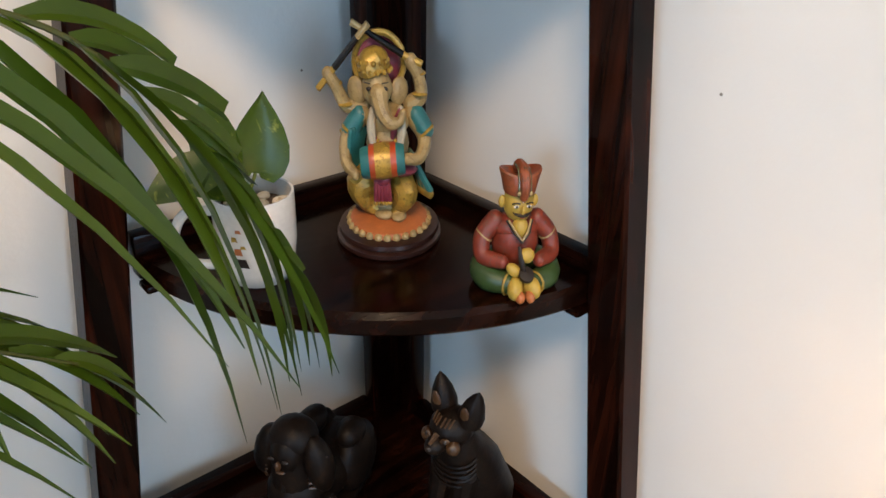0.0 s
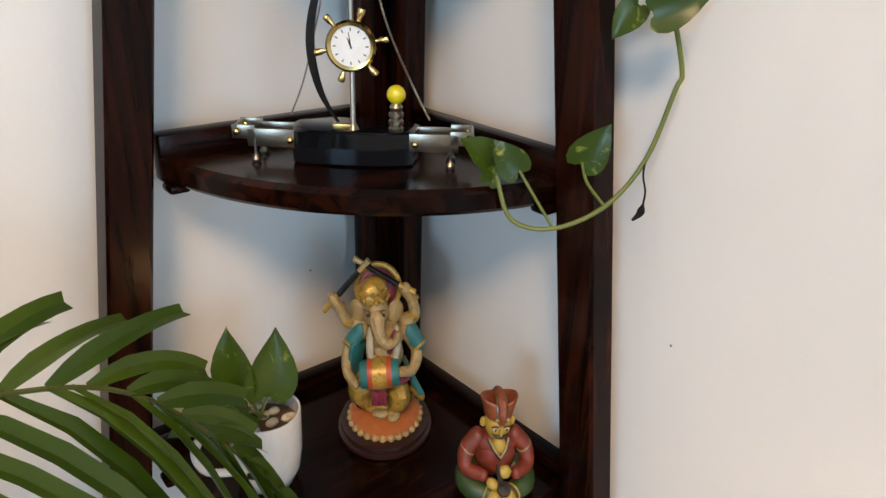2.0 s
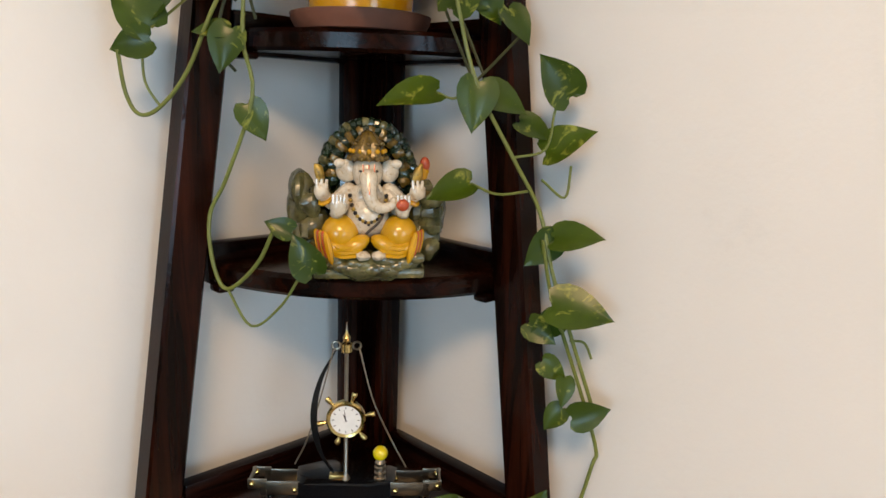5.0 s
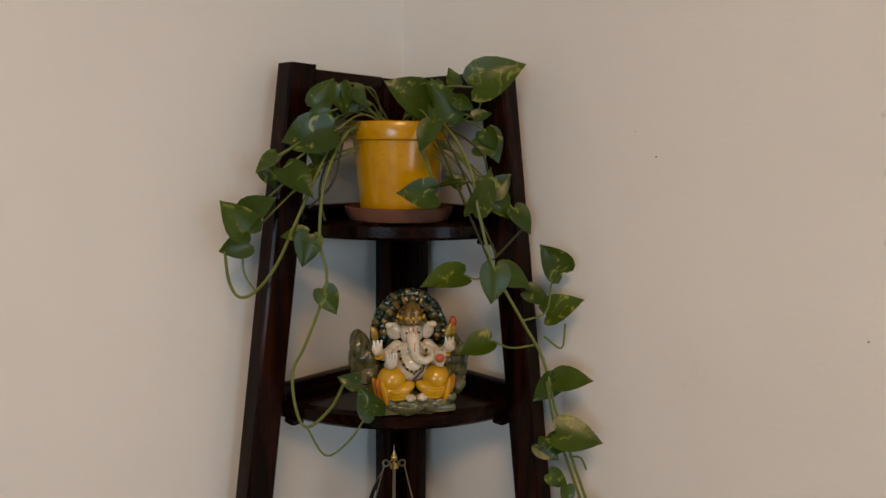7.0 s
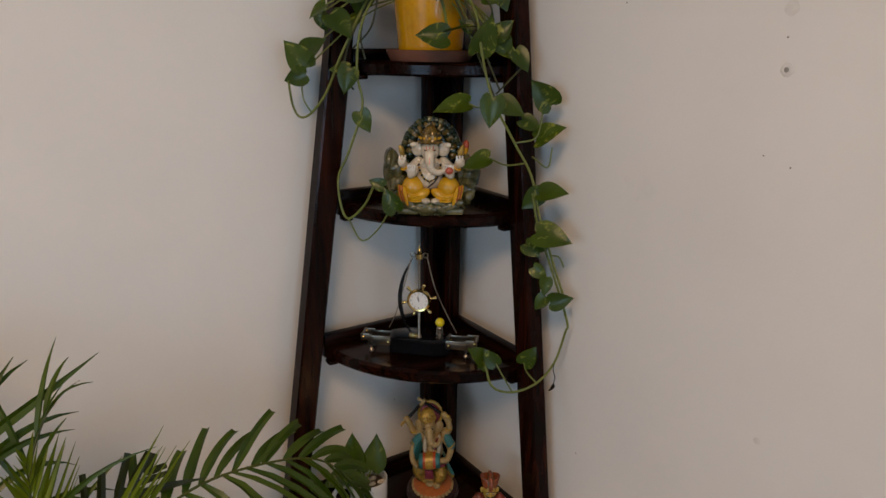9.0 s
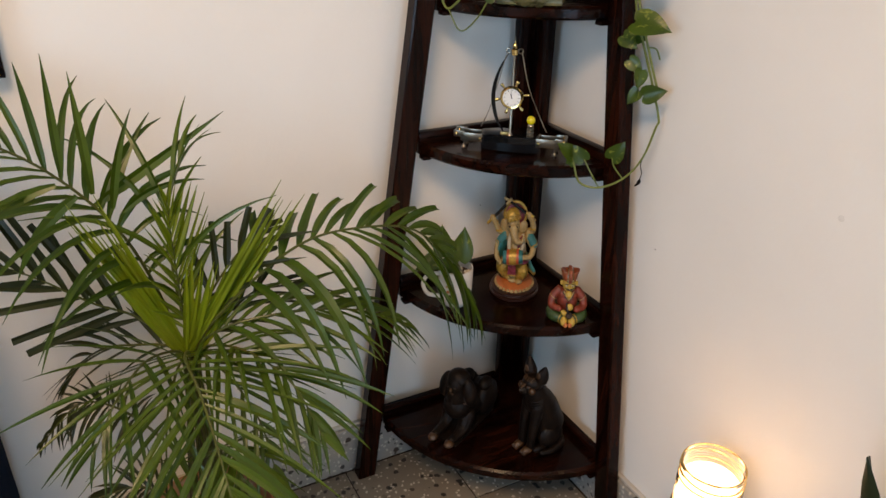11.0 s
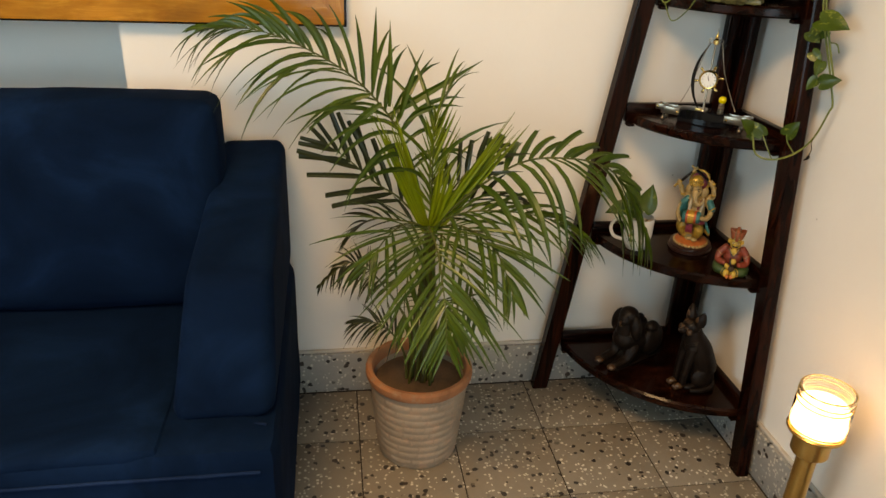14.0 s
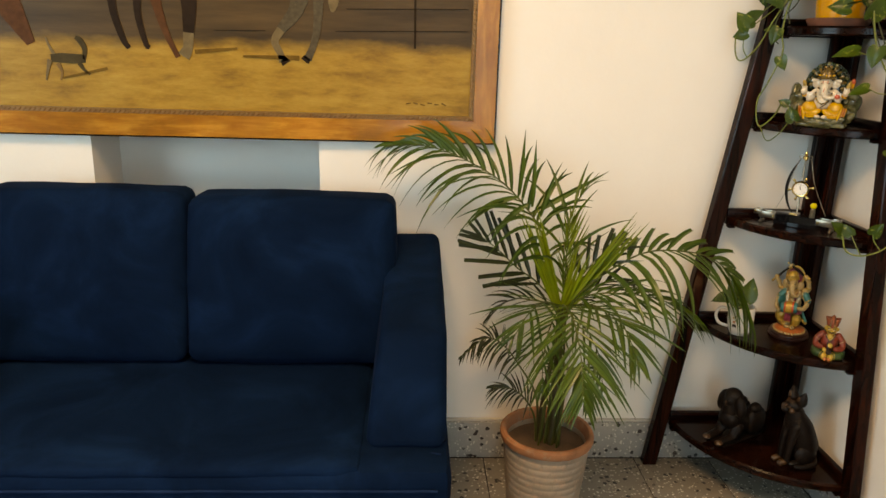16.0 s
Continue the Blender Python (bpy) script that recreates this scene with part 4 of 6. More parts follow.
INK = paint("dark_brown_paint", (0.015, 0.008, 0.005), 0.5)
IVORY = paint("ivory_gloss_paint", (0.60, 0.52, 0.40), 0.22, 0, 0.2, 70, 260, 0.15, 0.4, (0.40, 0.29, 0.18))
SAFFRON = paint("saffron_gloss_paint", (0.62, 0.32, 0.012), 0.22, 0, 0.25, 50, 260, 0.1, 0.4)
OLDGOLD = paint("dark_old_gold_glaze", (0.17, 0.10, 0.018), 0.25, 0.2, 0.6, 120, 300, 0.6, 0.4, (0.03, 0.026, 0.01))
VERMILION = paint("vermilion_paint", (0.48, 0.07, 0.02), 0.3, 0, 0.3, 50, 260, 0.1, 0.3)
MOSS = paint("mossy_rock_glaze", (0.105, 0.095, 0.036), 0.25, 0, 0.6, 55, 190, 0.8, 0.4, (0.028, 0.032, 0.014))
DEEP = paint("dark_green_glaze", (0.016, 0.03, 0.014), 0.15, 0, 0.6, 60, 190, 0.5, 0.5)
CARVED = paint("dark_carved_wood", (0.006, 0.0035, 0.0025), 0.46, 0, 0.55, 35, 150, 0.4, 0.0, (0.017, 0.008, 0.004))
CARVED.node_tree.nodes["Principled BSDF"].inputs["Specular IOR Level"].default_value = 0.16
CARVED_TAN = paint("rubbed_carved_wood", (0.060, 0.026, 0.008), 0.42, 0, 0.5, 60, 150, 0.3)


def placed(s, x, y, z, turn, size=1.0, wide=1.0):
    return s.moved(pose(x, y, z, 0, 0, turn) @ Matrix.Diagonal((size * wide, size, size, 1)))


def limb(s, pts, radii, material, n=10, steps=5):
    line = spline(pts, steps)
    k = len(pts) - 1
    rr = []
    for i in range(len(line)):
        f = min(i / steps, k - 1e-6)
        q = int(f)
        rr.append(radii[q] + (radii[q + 1] - radii[q]) * (f - q))
    s.tube(line, rr, material, n)
    s.ball(line[0], radii[0], material, n=n)
    s.ball(line[-1], radii[-1], material, n=n)


def rim_beads(s, centre, r, count, size, material, squash=1.0):
    c = Vector(centre)
    for i in range(count):
        a = 2 * math.pi * i / count
        s.ball(c + Vector((r * math.cos(a), r * math.sin(a), 0)), (size, size, size * squash), material, n=8)


# ---- drumming elephant-headed figurine ----
def drummer():
    s = Shape()
    s.lathe((0, 0, 0), [(0.059, 0.0), (0.0615, 0.002), (0.0615, 0.006), (0.057, 0.0075), (0.0585, 0.0095), (0.058, 0.0135), (0.053, 0.015), (0.0, 0.015)], MAROON, 40)
    s.lathe((0, 0, 0), [(0.047, 0.015), (0.045, 0.020), (0.037, 0.0235), (0.0, 0.025)], ORANGE, 36)
    rim_beads(s, (0, 0, 0.0165), 0.0455, 28, 0.0050, CREAM, 0.8)
    # legs, one raised on its toes, in gathered cloth
    limb(s, [(-0.010, 0, 0.062), (-0.032, -0.012, 0.058), (-0.022, -0.006, 0.036), (-0.006, -0.008, 0.028)], [0.017, 0.0155, 0.0105, 0.007], GOLD)
    limb(s, [(0.010, 0, 0.060), (0.020, -0.016, 0.050), (0.012, -0.010, 0.034), (0.010, -0.014, 0.027)], [0.016, 0.0145, 0.0105, 0.0085], GOLD)
    s.ball((-0.004, -0.014, 0.0275), (0.012, 0.010, 0.0055), CREAM)
    s.ball((0.012, -0.018, 0.0275), (0.009, 0.012, 0.005), CREAM)
    s.ball((-0.030, -0.002, 0.030), (0.009, 0.007, 0.005), MAROON)
    s.ball((0.0, 0.0, 0.033), (0.024, 0.016, 0.010), CREAM, rough=0.2)
    for q in range(7):
        s.ball((-0.036 + 0.0022 * q, -0.010 + 0.004 * math.sin(q), 0.049 - 0.0008 * q), (0.006, 0.008, 0.013), GOLD, n=8)
    # sash and skirt flare
    for q in range(9):
        a = q / 8
        limb(s, [(0.024 + 0.004 * a, 0.006 - 0.012 * a, 0.084), (0.032 + 0.006 * a, 0.004 - 0.014 * a, 0.066), (0.036 + 0.012 * a, 0.002 - 0.016 * a, 0.052)], [0.003, 0.0038, 0.0036], TEAL if q % 3 else GOLD, 6, 3)
        s.ball((0.036 + 0.012 * a, 0.002 - 0.016 * a, 0.048), (0.0042, 0.004, 0.005), GOLD, n=8)
    for q in range(6):
        limb(s, [(-0.024 - 0.003 * q, 0.004 - 0.004 * q, 0.110), (-0.031 - 0.002 * q, -0.003 * q, 0.09), (-0.032 - 0.001 * q, -0.002 * q, 0.068)], [0.003, 0.004, 0.004], TEAL, 6, 3)
    for q in range(5):
        limb(s, [(-0.012 + 0.003 * q, -0.026, 0.074), (-0.012 + 0.0034 * q, -0.030, 0.058), (-0.013 + 0.004 * q, -0.029, 0.048)], [0.003, 0.003, 0.0024], CRIMSON, 6, 3)
        s.ball((-0.013 + 0.004 * q, -0.029, 0.0455), 0.0027, GOLD, n=8)
    s.ball((-0.004, -0.029, 0.069), (0.008, 0.006, 0.006), CRIMSON, n=10, rough=0.2)
    s.ball((0.014, -0.014, 0.073), (0.020, 0.014, 0.006), CRIMSON, n=12)
    # body, drum and arms
    s.ball((0, -0.002, 0.095), (0.024, 0.021, 0.026), CREAM)
    s.ball((0, -0.002, 0.117), (0.025, 0.018, 0.017), CREAM)
    s.lathe((-0.028, -0.030, 0.085), [(0.0, 0.0), (0.013, 0.0), (0.0145, 0.003), (0.0155, 0.010)], TEAL, 20, axis=(1, 0.05, 0.08))
    s.lathe((-0.0185, -0.0295, 0.0858), [(0.0158, 0.0), (0.0165, 0.003), (0.0165, 0.006)], VERMILION, 20, axis=(1, 0.05, 0.08))
    s.lathe((-0.0125, -0.0292, 0.0863), [(0.0168, 0.0), (0.0172, 0.008), (0.0168, 0.017)], GOLD, 20, axis=(1, 0.05, 0.08))
    s.lathe((0.0045, -0.0283, 0.0877), [(0.0165, 0.0), (0.0158, 0.006)], VERMILION, 20, axis=(1, 0.05, 0.08))
    s.lathe((0.0105, -0.028, 0.0882), [(0.0155, 0.0), (0.0145, 0.006), (0.013, 0.009), (0.0, 0.009)], TEAL, 20, axis=(1, 0.05, 0.08))
    limb(s, [(-0.026, 0, 0.122), (-0.044, -0.006, 0.103), (-0.045, -0.020, 0.083), (-0.034, -0.030, 0.074)], [0.0095, 0.008, 0.0065, 0.0055], CREAM)
    limb(s, [(0.027, 0, 0.122), (0.041, -0.006, 0.102), (0.036, -0.022, 0.088), (0.022, -0.030, 0.089)], [0.0095, 0.008, 0.0065, 0.0055], CREAM)
    limb(s, [(-0.024, 0.004, 0.128), (-0.044, 0.002, 0.129), (-0.054, -0.003, 0.147), (-0.062, -0.006, 0.160)], [0.009, 0.0075, 0.0062, 0.0065], CREAM)
    limb(s, [(0.026, 0.004, 0.130), (0.037, 0.002, 0.139), (0.034, -0.003, 0.158), (0.026, -0.006, 0.172)], [0.009, 0.0075, 0.0062, 0.007], CREAM)
    for x, z in ((-0.045, 0.131), (0.036, 0.141), (-0.056, 0.150), (0.034, 0.160), (-0.045, 0.106), (0.041, 0.106)):
        s.ball((x, -0.001, z), (0.0088, 0.0088, 0.0025), GOLD, n=10)
    s.tube([(-0.0735, -0.007, 0.146), (-0.055, -0.007, 0.165)], 0.0032, GOLD, 8)
    s.tube([(-0.055, -0.007, 0.165), (-0.030, -0.006, 0.191)], [0.0036, 0.0032], BLACK, 8)
    s.tube([(-0.030, -0.006, 0.191), (-0.018, -0.006, 0.203)], [0.0028, 0.0036], CREAM, 8)
    s.tube([(0.038, -0.008, 0.169), (0.018, -0.007, 0.177)], 0.0036, GOLD, 8)
    s.tube([(0.018, -0.007, 0.177), (-0.022, -0.004, 0.197)], [0.0034, 0.0028], BLACK, 8)
    s.tube([(-0.022, -0.004, 0.197), (-0.036, -0.004, 0.204)], [0.0026, 0.0034], CREAM, 8)
    # head with trunk, ears, crown and a crimson halo
    s.ball((-0.010, -0.008, 0.148), (0.0165, 0.016, 0.0175), CREAM)
    limb(s, [(-0.008, -0.022, 0.146), (-0.004, -0.029, 0.133), (0.004, -0.030, 0.123), (0.014, -0.028, 0.123), (0.018, -0.027, 0.131)], [0.010, 0.0078, 0.0065, 0.005, 0.004], CREAM)
    for sx in (-1, 1):
        s.ball((-0.010 + sx * 0.023, 0.0, 0.143), (0.011, 0.004, 0.0135), CREAM, Euler((0, 0.2 * sx, 0.4 * sx)).to_matrix())
        s.ball((-0.009 + sx * 0.0085, -0.0235, 0.151), (0.0032, 0.0016, 0.0021), INK, n=8)
        s.tube([(-0.010 + sx * 0.013, -0.0225, 0.1565), (-0.010 + sx * 0.006, -0.0245, 0.156)], 0.0006, INK, 5)
    s.lathe((-0.008, 0.004, 0.168), [(0.0, -0.002), (0.021, -0.001), (0.024, 0.0), (0.021, 0.002), (0.0, 0.002)], CRIMSON, 24, axis=(0.35, -1, 0.2))
    pts = [Vector((-0.008, 0.002, 0.168)) + Vector((0.0265 * math.cos(a * math.pi / 12), 0.002, 0.0265 * math.sin(a * math.pi / 12))) for a in range(-3, 16)]
    s.tube(pts, 0.0034, GOLD, 8)
    s.lathe((-0.012, -0.005, 0.1625), [(0.0165, 0.0), (0.0175, 0.003), (0.0165, 0.007), (0.0155, 0.012), (0.012, 0.017), (0.007, 0.0205), (0.0, 0.022)], GOLD, 20, 0.2, axis=(-0.3, -0.08, 1))
    rim_beads(s, (-0.014, -0.006, 0.172), 0.0158, 13, 0.0026, GOLD)
    rim_beads(s, (-0.012, -0.006, 0.1645), 0.0172, 14, 0.0025, GOLD)
    for sx, x in ((-1, -0.030), (1, 0.031)):
        limb(s, [(x, 0.0, 0.121), (x + sx * 0.011, -0.004, 0.108)], [0.0108, 0.0098], TEAL, 12)
        s.lathe((x + sx * 0.012, -0.0045, 0.1065), [(0.0100, -0.0015), (0.0108, 0), (0.0100, 0.0015)], GOLD, 14, axis=(sx * 0.6, -0.2, -0.75))
        limb(s, [(sx * 0.015, -0.013, 0.130), (sx * 0.0165, -0.021, 0.114), (sx * 0.014, -0.0235, 0.099)], [0.0035, 0.005, 0.004], PALECLOTH, 8)
    # necklace and garland
    for q in range(15):
        a = math.pi * (0.1 + 0.8 * q / 14)
        s.ball((0.019 * math.cos(a), -0.018 - 0.006 * math.sin(a), 0.124 - 0.024 * math.sin(a)), 0.0022, CRIMSON if q % 2 else GOLD, n=8)
    s.ball((0.010, -0.020, 0.118), (0.004, 0.002, 0.016), CRIMSON, Euler((0, 0.3, 0)).to_matrix(), 8)
    return s


S1, S2, S3, S4, S5 = [z + SHELF_T for z in SHELF_Z]
solid("drummer_figurine", placed(drummer(), -0.138, -0.161, S2, -39, 1.06, 0.83), (-0.138, -0.161, S2), "painted resin elephant-headed drummer figurine on a round maroon base", "figurine")


# ---- seated figurine ----
def sitter():
    s = Shape()
    for sx in (-1, 1):
        limb(s, [(sx * 0.014, 0.012, 0.016), (sx * 0.034, 0.002, 0.0145), (sx * 0.033, -0.016, 0.0125), (sx * 0.014, -0.028, 0.012)], [0.015, 0.0145, 0.0125, 0.010], GREEN, 12)
        s.ball((sx * 0.0088, -0.036, 0.011), (0.0085, 0.013, 0.0105), YELLOW, Euler((0, 0, sx * 0.35)).to_matrix())
        s.ball((sx * 0.0055, -0.044, 0.0065), (0.0055, 0.007, 0.006), ORANGE, n=10)
        s.lathe((sx * 0.015, -0.0285, 0.0118), [(0.0108, -0.0012), (0.0115, 0), (0.0108, 0.0012)], GOLD, 14, axis=(sx * -0.7, -0.7, 0))
        limb(s, [(sx * 0.023, 0.004, 0.060), (sx * 0.036, 0.001, 0.046), (sx * 0.037, -0.008, 0.031), (sx * 0.020, -0.022, 0.031)], [0.010, 0.0095, 0.0088, 0.0068], RED, 12)
        s.lathe((sx * 0.0345, 0.0015, 0.0475), [(0.0098, -0.001), (0.0102, 0), (0.0098, 0.001)], CREAM, 14, axis=(sx * 0.55, 0, -0.8))
        s.ball((sx * 0.0175, 0.0, 0.0805), (0.004, 0.003, 0.006), YELLOW, n=10)
        s.ball((sx * 0.0068, -0.0158, 0.0815), (0.0028, 0.0012, 0.0016), IVORY, n=8)
        s.ball((sx * 0.0066, -0.0168, 0.0815), (0.0013, 0.0008, 0.0014), INK, n=8)
        s.tube([(sx * 0.011, -0.0145, 0.0838), (sx * 0.007, -0.0165, 0.0855), (sx * 0.003, -0.0165, 0.0843)], 0.0007, INK, 5)
        s.tube([(0, -0.0178, 0.0735), (sx * 0.004, -0.0175, 0.0738), (sx * 0.008, -0.0155, 0.0745), (sx * 0.0098, -0.014, 0.0758)], [0.0018, 0.0017, 0.001, 0.0005], INK, 6)
        s.tube([(sx * 0.012, -0.010, 0.066), (sx * 0.006, -0.0195, 0.058), (0, -0.0225, 0.0515)], 0.0011, CREAM, 6)
        s.tube([(sx * 0.014, -0.009, 0.0655), (sx * 0.008, -0.0195, 0.0565), (0, -0.0228, 0.049)], 0.0009, INK, 6)
    s.ball((0, 0.004, 0.040), (0.026, 0.021, 0.028), RED)
    s.ball((0, 0.003, 0.055), (0.0265, 0.017, 0.013), RED)
    s.ball((0, -0.012, 0.0595), (0.0085, 0.008, 0.010), YELLOW)
    s.ball((0, 0, 0.079), (0.0158, 0.0165, 0.0185), YELLOW)
    s.ball((0, -0.0172, 0.0785), (0.0026, 0.003, 0.0045), YELLOW, n=10)
    s.ball((0, -0.0165, 0.0712), (0.0032, 0.0012, 0.001), VERMILION, n=8)
    for q in (-1, 0, 1):
        s.tube([(q * 0.0012, -0.0162, 0.085), (q * 0.0012, -0.0152, 0.0905)], 0.0005, CRIMSON if q else IVORY, 5)
    # flared hat with a middle ridge
    n, rings = 24, [(0.0165, 0.0905, 0.0165), (0.0175, 0.0935, 0.0168), (0.0195, 0.100, 0.0165), (0.0225, 0.1075, 0.0150), (0.0215, 0.109, 0.0135), (0.010, 0.1035, 0.008)]
    verts, faces = [], []
    for rx, z, ry in rings:
        for i in range(n):
            a = 2 * math.pi * i / n
            lift = 0.004 * (abs(math.cos(a)) ** 2) * (z - 0.09) / 0.018
            verts.append(Vector((rx * math.cos(a), ry * math.sin(a), z + lift)))
    for j in range(len(rings) - 1):
        for i in range(n):
            k = (i + 1) % n
            faces.append([j * n + i, j * n + k, (j + 1) * n + k, (j + 1) * n + i])
    faces.append([(len(rings) - 1) * n + i for i in range(n)])
    s.add(verts, faces, HATRED)
    limb(s, [(0, -0.0165, 0.0915), (0, -0.0185, 0.101), (0, -0.012, 0.1125), (0, 0.004, 0.113), (0, 0.014, 0.106)], [0.005, 0.0058, 0.0058, 0.0055, 0.005], HATRED)
    for q in (-1, 1):
        limb(s, [(q * 0.0055, -0.018, 0.0925), (q * 0.0058, -0.0185, 0.101), (q * 0.0055, -0.011, 0.1135), (q * 0.005, 0.004, 0.114)], [0.0013] * 4, MOSS, 6)
        s.ball((q * 0.006, -0.0198, 0.0955), (0.0024, 0.0012, 0.002), CREAM, n=8)
    # hands hold a small pot
    s.ball((0.003, -0.0305, 0.041), (0.0085, 0.006, 0.0075), YELLOW, n=12, rough=0.12, freq=200)
    s.ball((-0.010, -0.031, 0.027), (0.009, 0.006, 0.006), YELLOW, Euler((0, 0.6, 0)).to_matrix(), 12)
    s.lathe((0.002, -0.034, 0.020), [(0.0, 0), (0.006, 0.001), (0.0082, 0.005), (0.0078, 0.0075), (0.0, 0.0085)], INK, 16, axis=(0, -0.5, 0.85))
    limb(s, [(0.001, -0.034, 0.026), (-0.003, -0.035, 0.036), (-0.005, -0.030, 0.048)], [0.0022, 0.003, 0.002], INK, 8)
    return s


solid("seated_figurine", placed(sitter(), -0.106, -0.311, S2, -32, 1.0, 0.85), (-0.106, -0.311, S2), "painted wooden seated figurine in red coat and tall hat", "figurine")


# ---- elephant-headed figurine on a rock throne ----
def throned():
    s = Shape()
    s.ball((0, -0.004, 0.012), (0.060, 0.034, 0.017), MOSS, n=28, rough=0.25, freq=60)
    s.box((-0.056, -0.030, 0.0), (0.056, 0.03, 0.012), MOSS, 0.005)
    s.ball((0.0, 0.022, 0.085), (0.050, 0.016, 0.066), DEEP, n=28, rough=0.18, freq=80)
    s.ball((0, 0.026, 0.05), (0.064, 0.018, 0.05), MOSS, n=24, rough=0.3, freq=55)
    for x, z, rx, rz in ((-0.064, 0.070, 0.016, 0.030), (-0.058, 0.045, 0.018, 0.028), (-0.052, 0.030, 0.018, 0.02), (0.062, 0.060, 0.020, 0.026), (0.058, 0.040, 0.018, 0.028), (0.050, 0.025, 0.020, 0.02), (-0.07, 0.085, 0.01, 0.02)):
        s.ball((x, 0.012, z), (rx, 0.018, rz), MOSS, n=18, rough=0.32, freq=70)
    for q in range(30):
        a = math.pi * (-0.08 + 1.16 * q / 29)
        s.ball((0.047 * math.cos(a), 0.014, 0.092 + 0.060 * math.sin(a)), (0.0065, 0.008, 0.0065), DEEP if q % 3 else MOSS, n=9, rough=0.25, freq=150)
    for sx in (-1, 1):
        s.ball((sx * 0.029, -0.020, 0.046), (0.019, 0.020, 0.0185), SAFFRON, Euler((0, sx * 0.5, 0)).to_matrix())
        s.ball((sx * 0.018, -0.030, 0.034), (0.020, 0.012, 0.009), SAFFRON, Euler((0, sx * 0.5, 0)).to_matrix())
        s.ball((sx * 0.030, -0.030, 0.032), (0.016, 0.010, 0.009), SAFFRON, Euler((0, sx * -0.3, 0)).to_matrix())
        for q in range(3):
            limb(s, [(sx * 0.040, -0.030, 0.038 - 0.005 * q), (sx * 0.028, -0.0405 + 0.001 * q, 0.034 - 0.004 * q), (sx * 0.010, -0.038, 0.036 - 0.005 * q)], [0.002, 0.003, 0.002], SAFFRON, 6, 4)
        for q in range(5):
            s.ball((sx * (0.0405 + 0.0022 * q), -0.038 + 0.004 * q, 0.034), (0.0042, 0.006, 0.017), VERMILION if q % 2 else SAFFRON, Euler((0, sx * 0.22, 0)).to_matrix(), 8)
        s.ball((sx * 0.0075, -0.038, 0.0262), (0.0075, 0.008, 0.005), IVORY, n=12, rough=0.2, freq=250)
        s.ball((sx * 0.0215 - 0.001, -0.004, 0.1055), (0.0115, 0.004, 0.0115), IVORY, Euler((0, sx * -0.3, sx * 0.45)).to_matrix())
        s.ball((sx * 0.028 - 0.001, -0.005, 0.113), (0.006, 0.003, 0.0045), IVORY, n=10)
        s.ball((sx * 0.0075 - 0.002, -0.0235, 0.107), (0.0022, 0.0014, 0.0014), INK, n=8)
        limb(s, [(sx * 0.020, -0.008, 0.086), (sx * 0.036, -0.006, 0.074), (sx * 0.046, -0.014, 0.083)], [0.0085, 0.0075, 0.006], IVORY)
        limb(s, [(sx * 0.018, -0.012, 0.082), (sx * 0.032, -0.020, 0.066), (sx * 0.030, -0.032, 0.070)], [0.008, 0.007, 0.006], IVORY)
        s.ball((sx * 0.0475, -0.019, 0.0865), (0.0078, 0.005, 0.0085), IVORY, n=12, rough=0.2, freq=250)
        for q in range(3):
            s.tube([(sx * (0.043 + 0.004 * q), -0.021, 0.090), (sx * (0.042 + 0.0048 * q), -0.020, 0.0985)], [0.0021, 0.0015], IVORY, 6)
        s.lathe((sx * 0.0435, -0.014, 0.0765), [(0.0066, -0.0018), (0.0074, 0), (0.0066, 0.0018)], SAFFRON, 14, axis=(sx * 0.4, -0.3, 0.8))
        s.ball((sx * 0.031, -0.036, 0.0735), (0.0078, 0.005, 0.0095), IVORY, n=12, rough=0.15, freq=250)
        for q in range(4):
            s.tube([(sx * (0.026 + 0.0033 * q), -0.0385, 0.077), (sx * (0.0255 + 0.0036 * q), -0.038, 0.0858)], [0.0019, 0.0014], IVORY, 6)
        s.ball((sx * 0.049, -0.004, 0.103), (0.005, 0.004, 0.011), GOLD, Euler((0, sx * 0.25, 0)).to_matrix(), 10, 0.3, 200)
    s.ball((0.030, -0.0405, 0.0765), (0.0065, 0.004, 0.006), VERMILION, n=12)
    s.ball((-0.002, -0.014, 0.061), (0.022, 0.019, 0.021), IVORY)
    s.ball((-0.002, -0.010, 0.080), (0.021, 0.015, 0.015), IVORY)
    s.ball((-0.002, -0.0335, 0.056), (0.0015, 0.001, 0.0015), INK, n=8)
    s.ball((-0.002, -0.012, 0.105), (0.0155, 0.0145, 0.0175), IVORY)
    limb(s, [(-0.002, -0.024, 0.101), (-0.0015, -0.030, 0.088), (0.002, -0.033, 0.077), (0.011, -0.034, 0.0725), (0.020, -0.034, 0.0755), (0.022, -0.033, 0.080)], [0.0092, 0.0075, 0.0062, 0.0053, 0.0045, 0.0035], IVORY, 12)
    for sx in (-1, 1):
        limb(s, [(sx * 0.009 - 0.001, -0.0265, 0.093), (sx * 0.011 - 0.001, -0.0325, 0.0885)], [0.0022, 0.0012], IVORY, 8)
    for q in range(3):
        s.tube([(-0.0075 + 0.0055 * q, -0.0265 + 0.0015 * abs(q - 1), 0.1135), (-0.0073 + 0.0053 * q, -0.0285 + 0.0012 * abs(q - 1), 0.1065)], 0.0008, VERMILION, 5)
    s.tube([(-0.002, -0.0335, 0.098), (-0.002, -0.0385, 0.086)], 0.001, VERMILION, 5)
    s.lathe((-0.002, -0.010, 0.117), [(0.0175, 0.0), (0.019, 0.003), (0.0165, 0.007), (0.0160, 0.011), (0.0135, 0.017), (0.010, 0.022), (0.006, 0.027), (0.0, 0.030)], OLDGOLD, 22, 0.22)
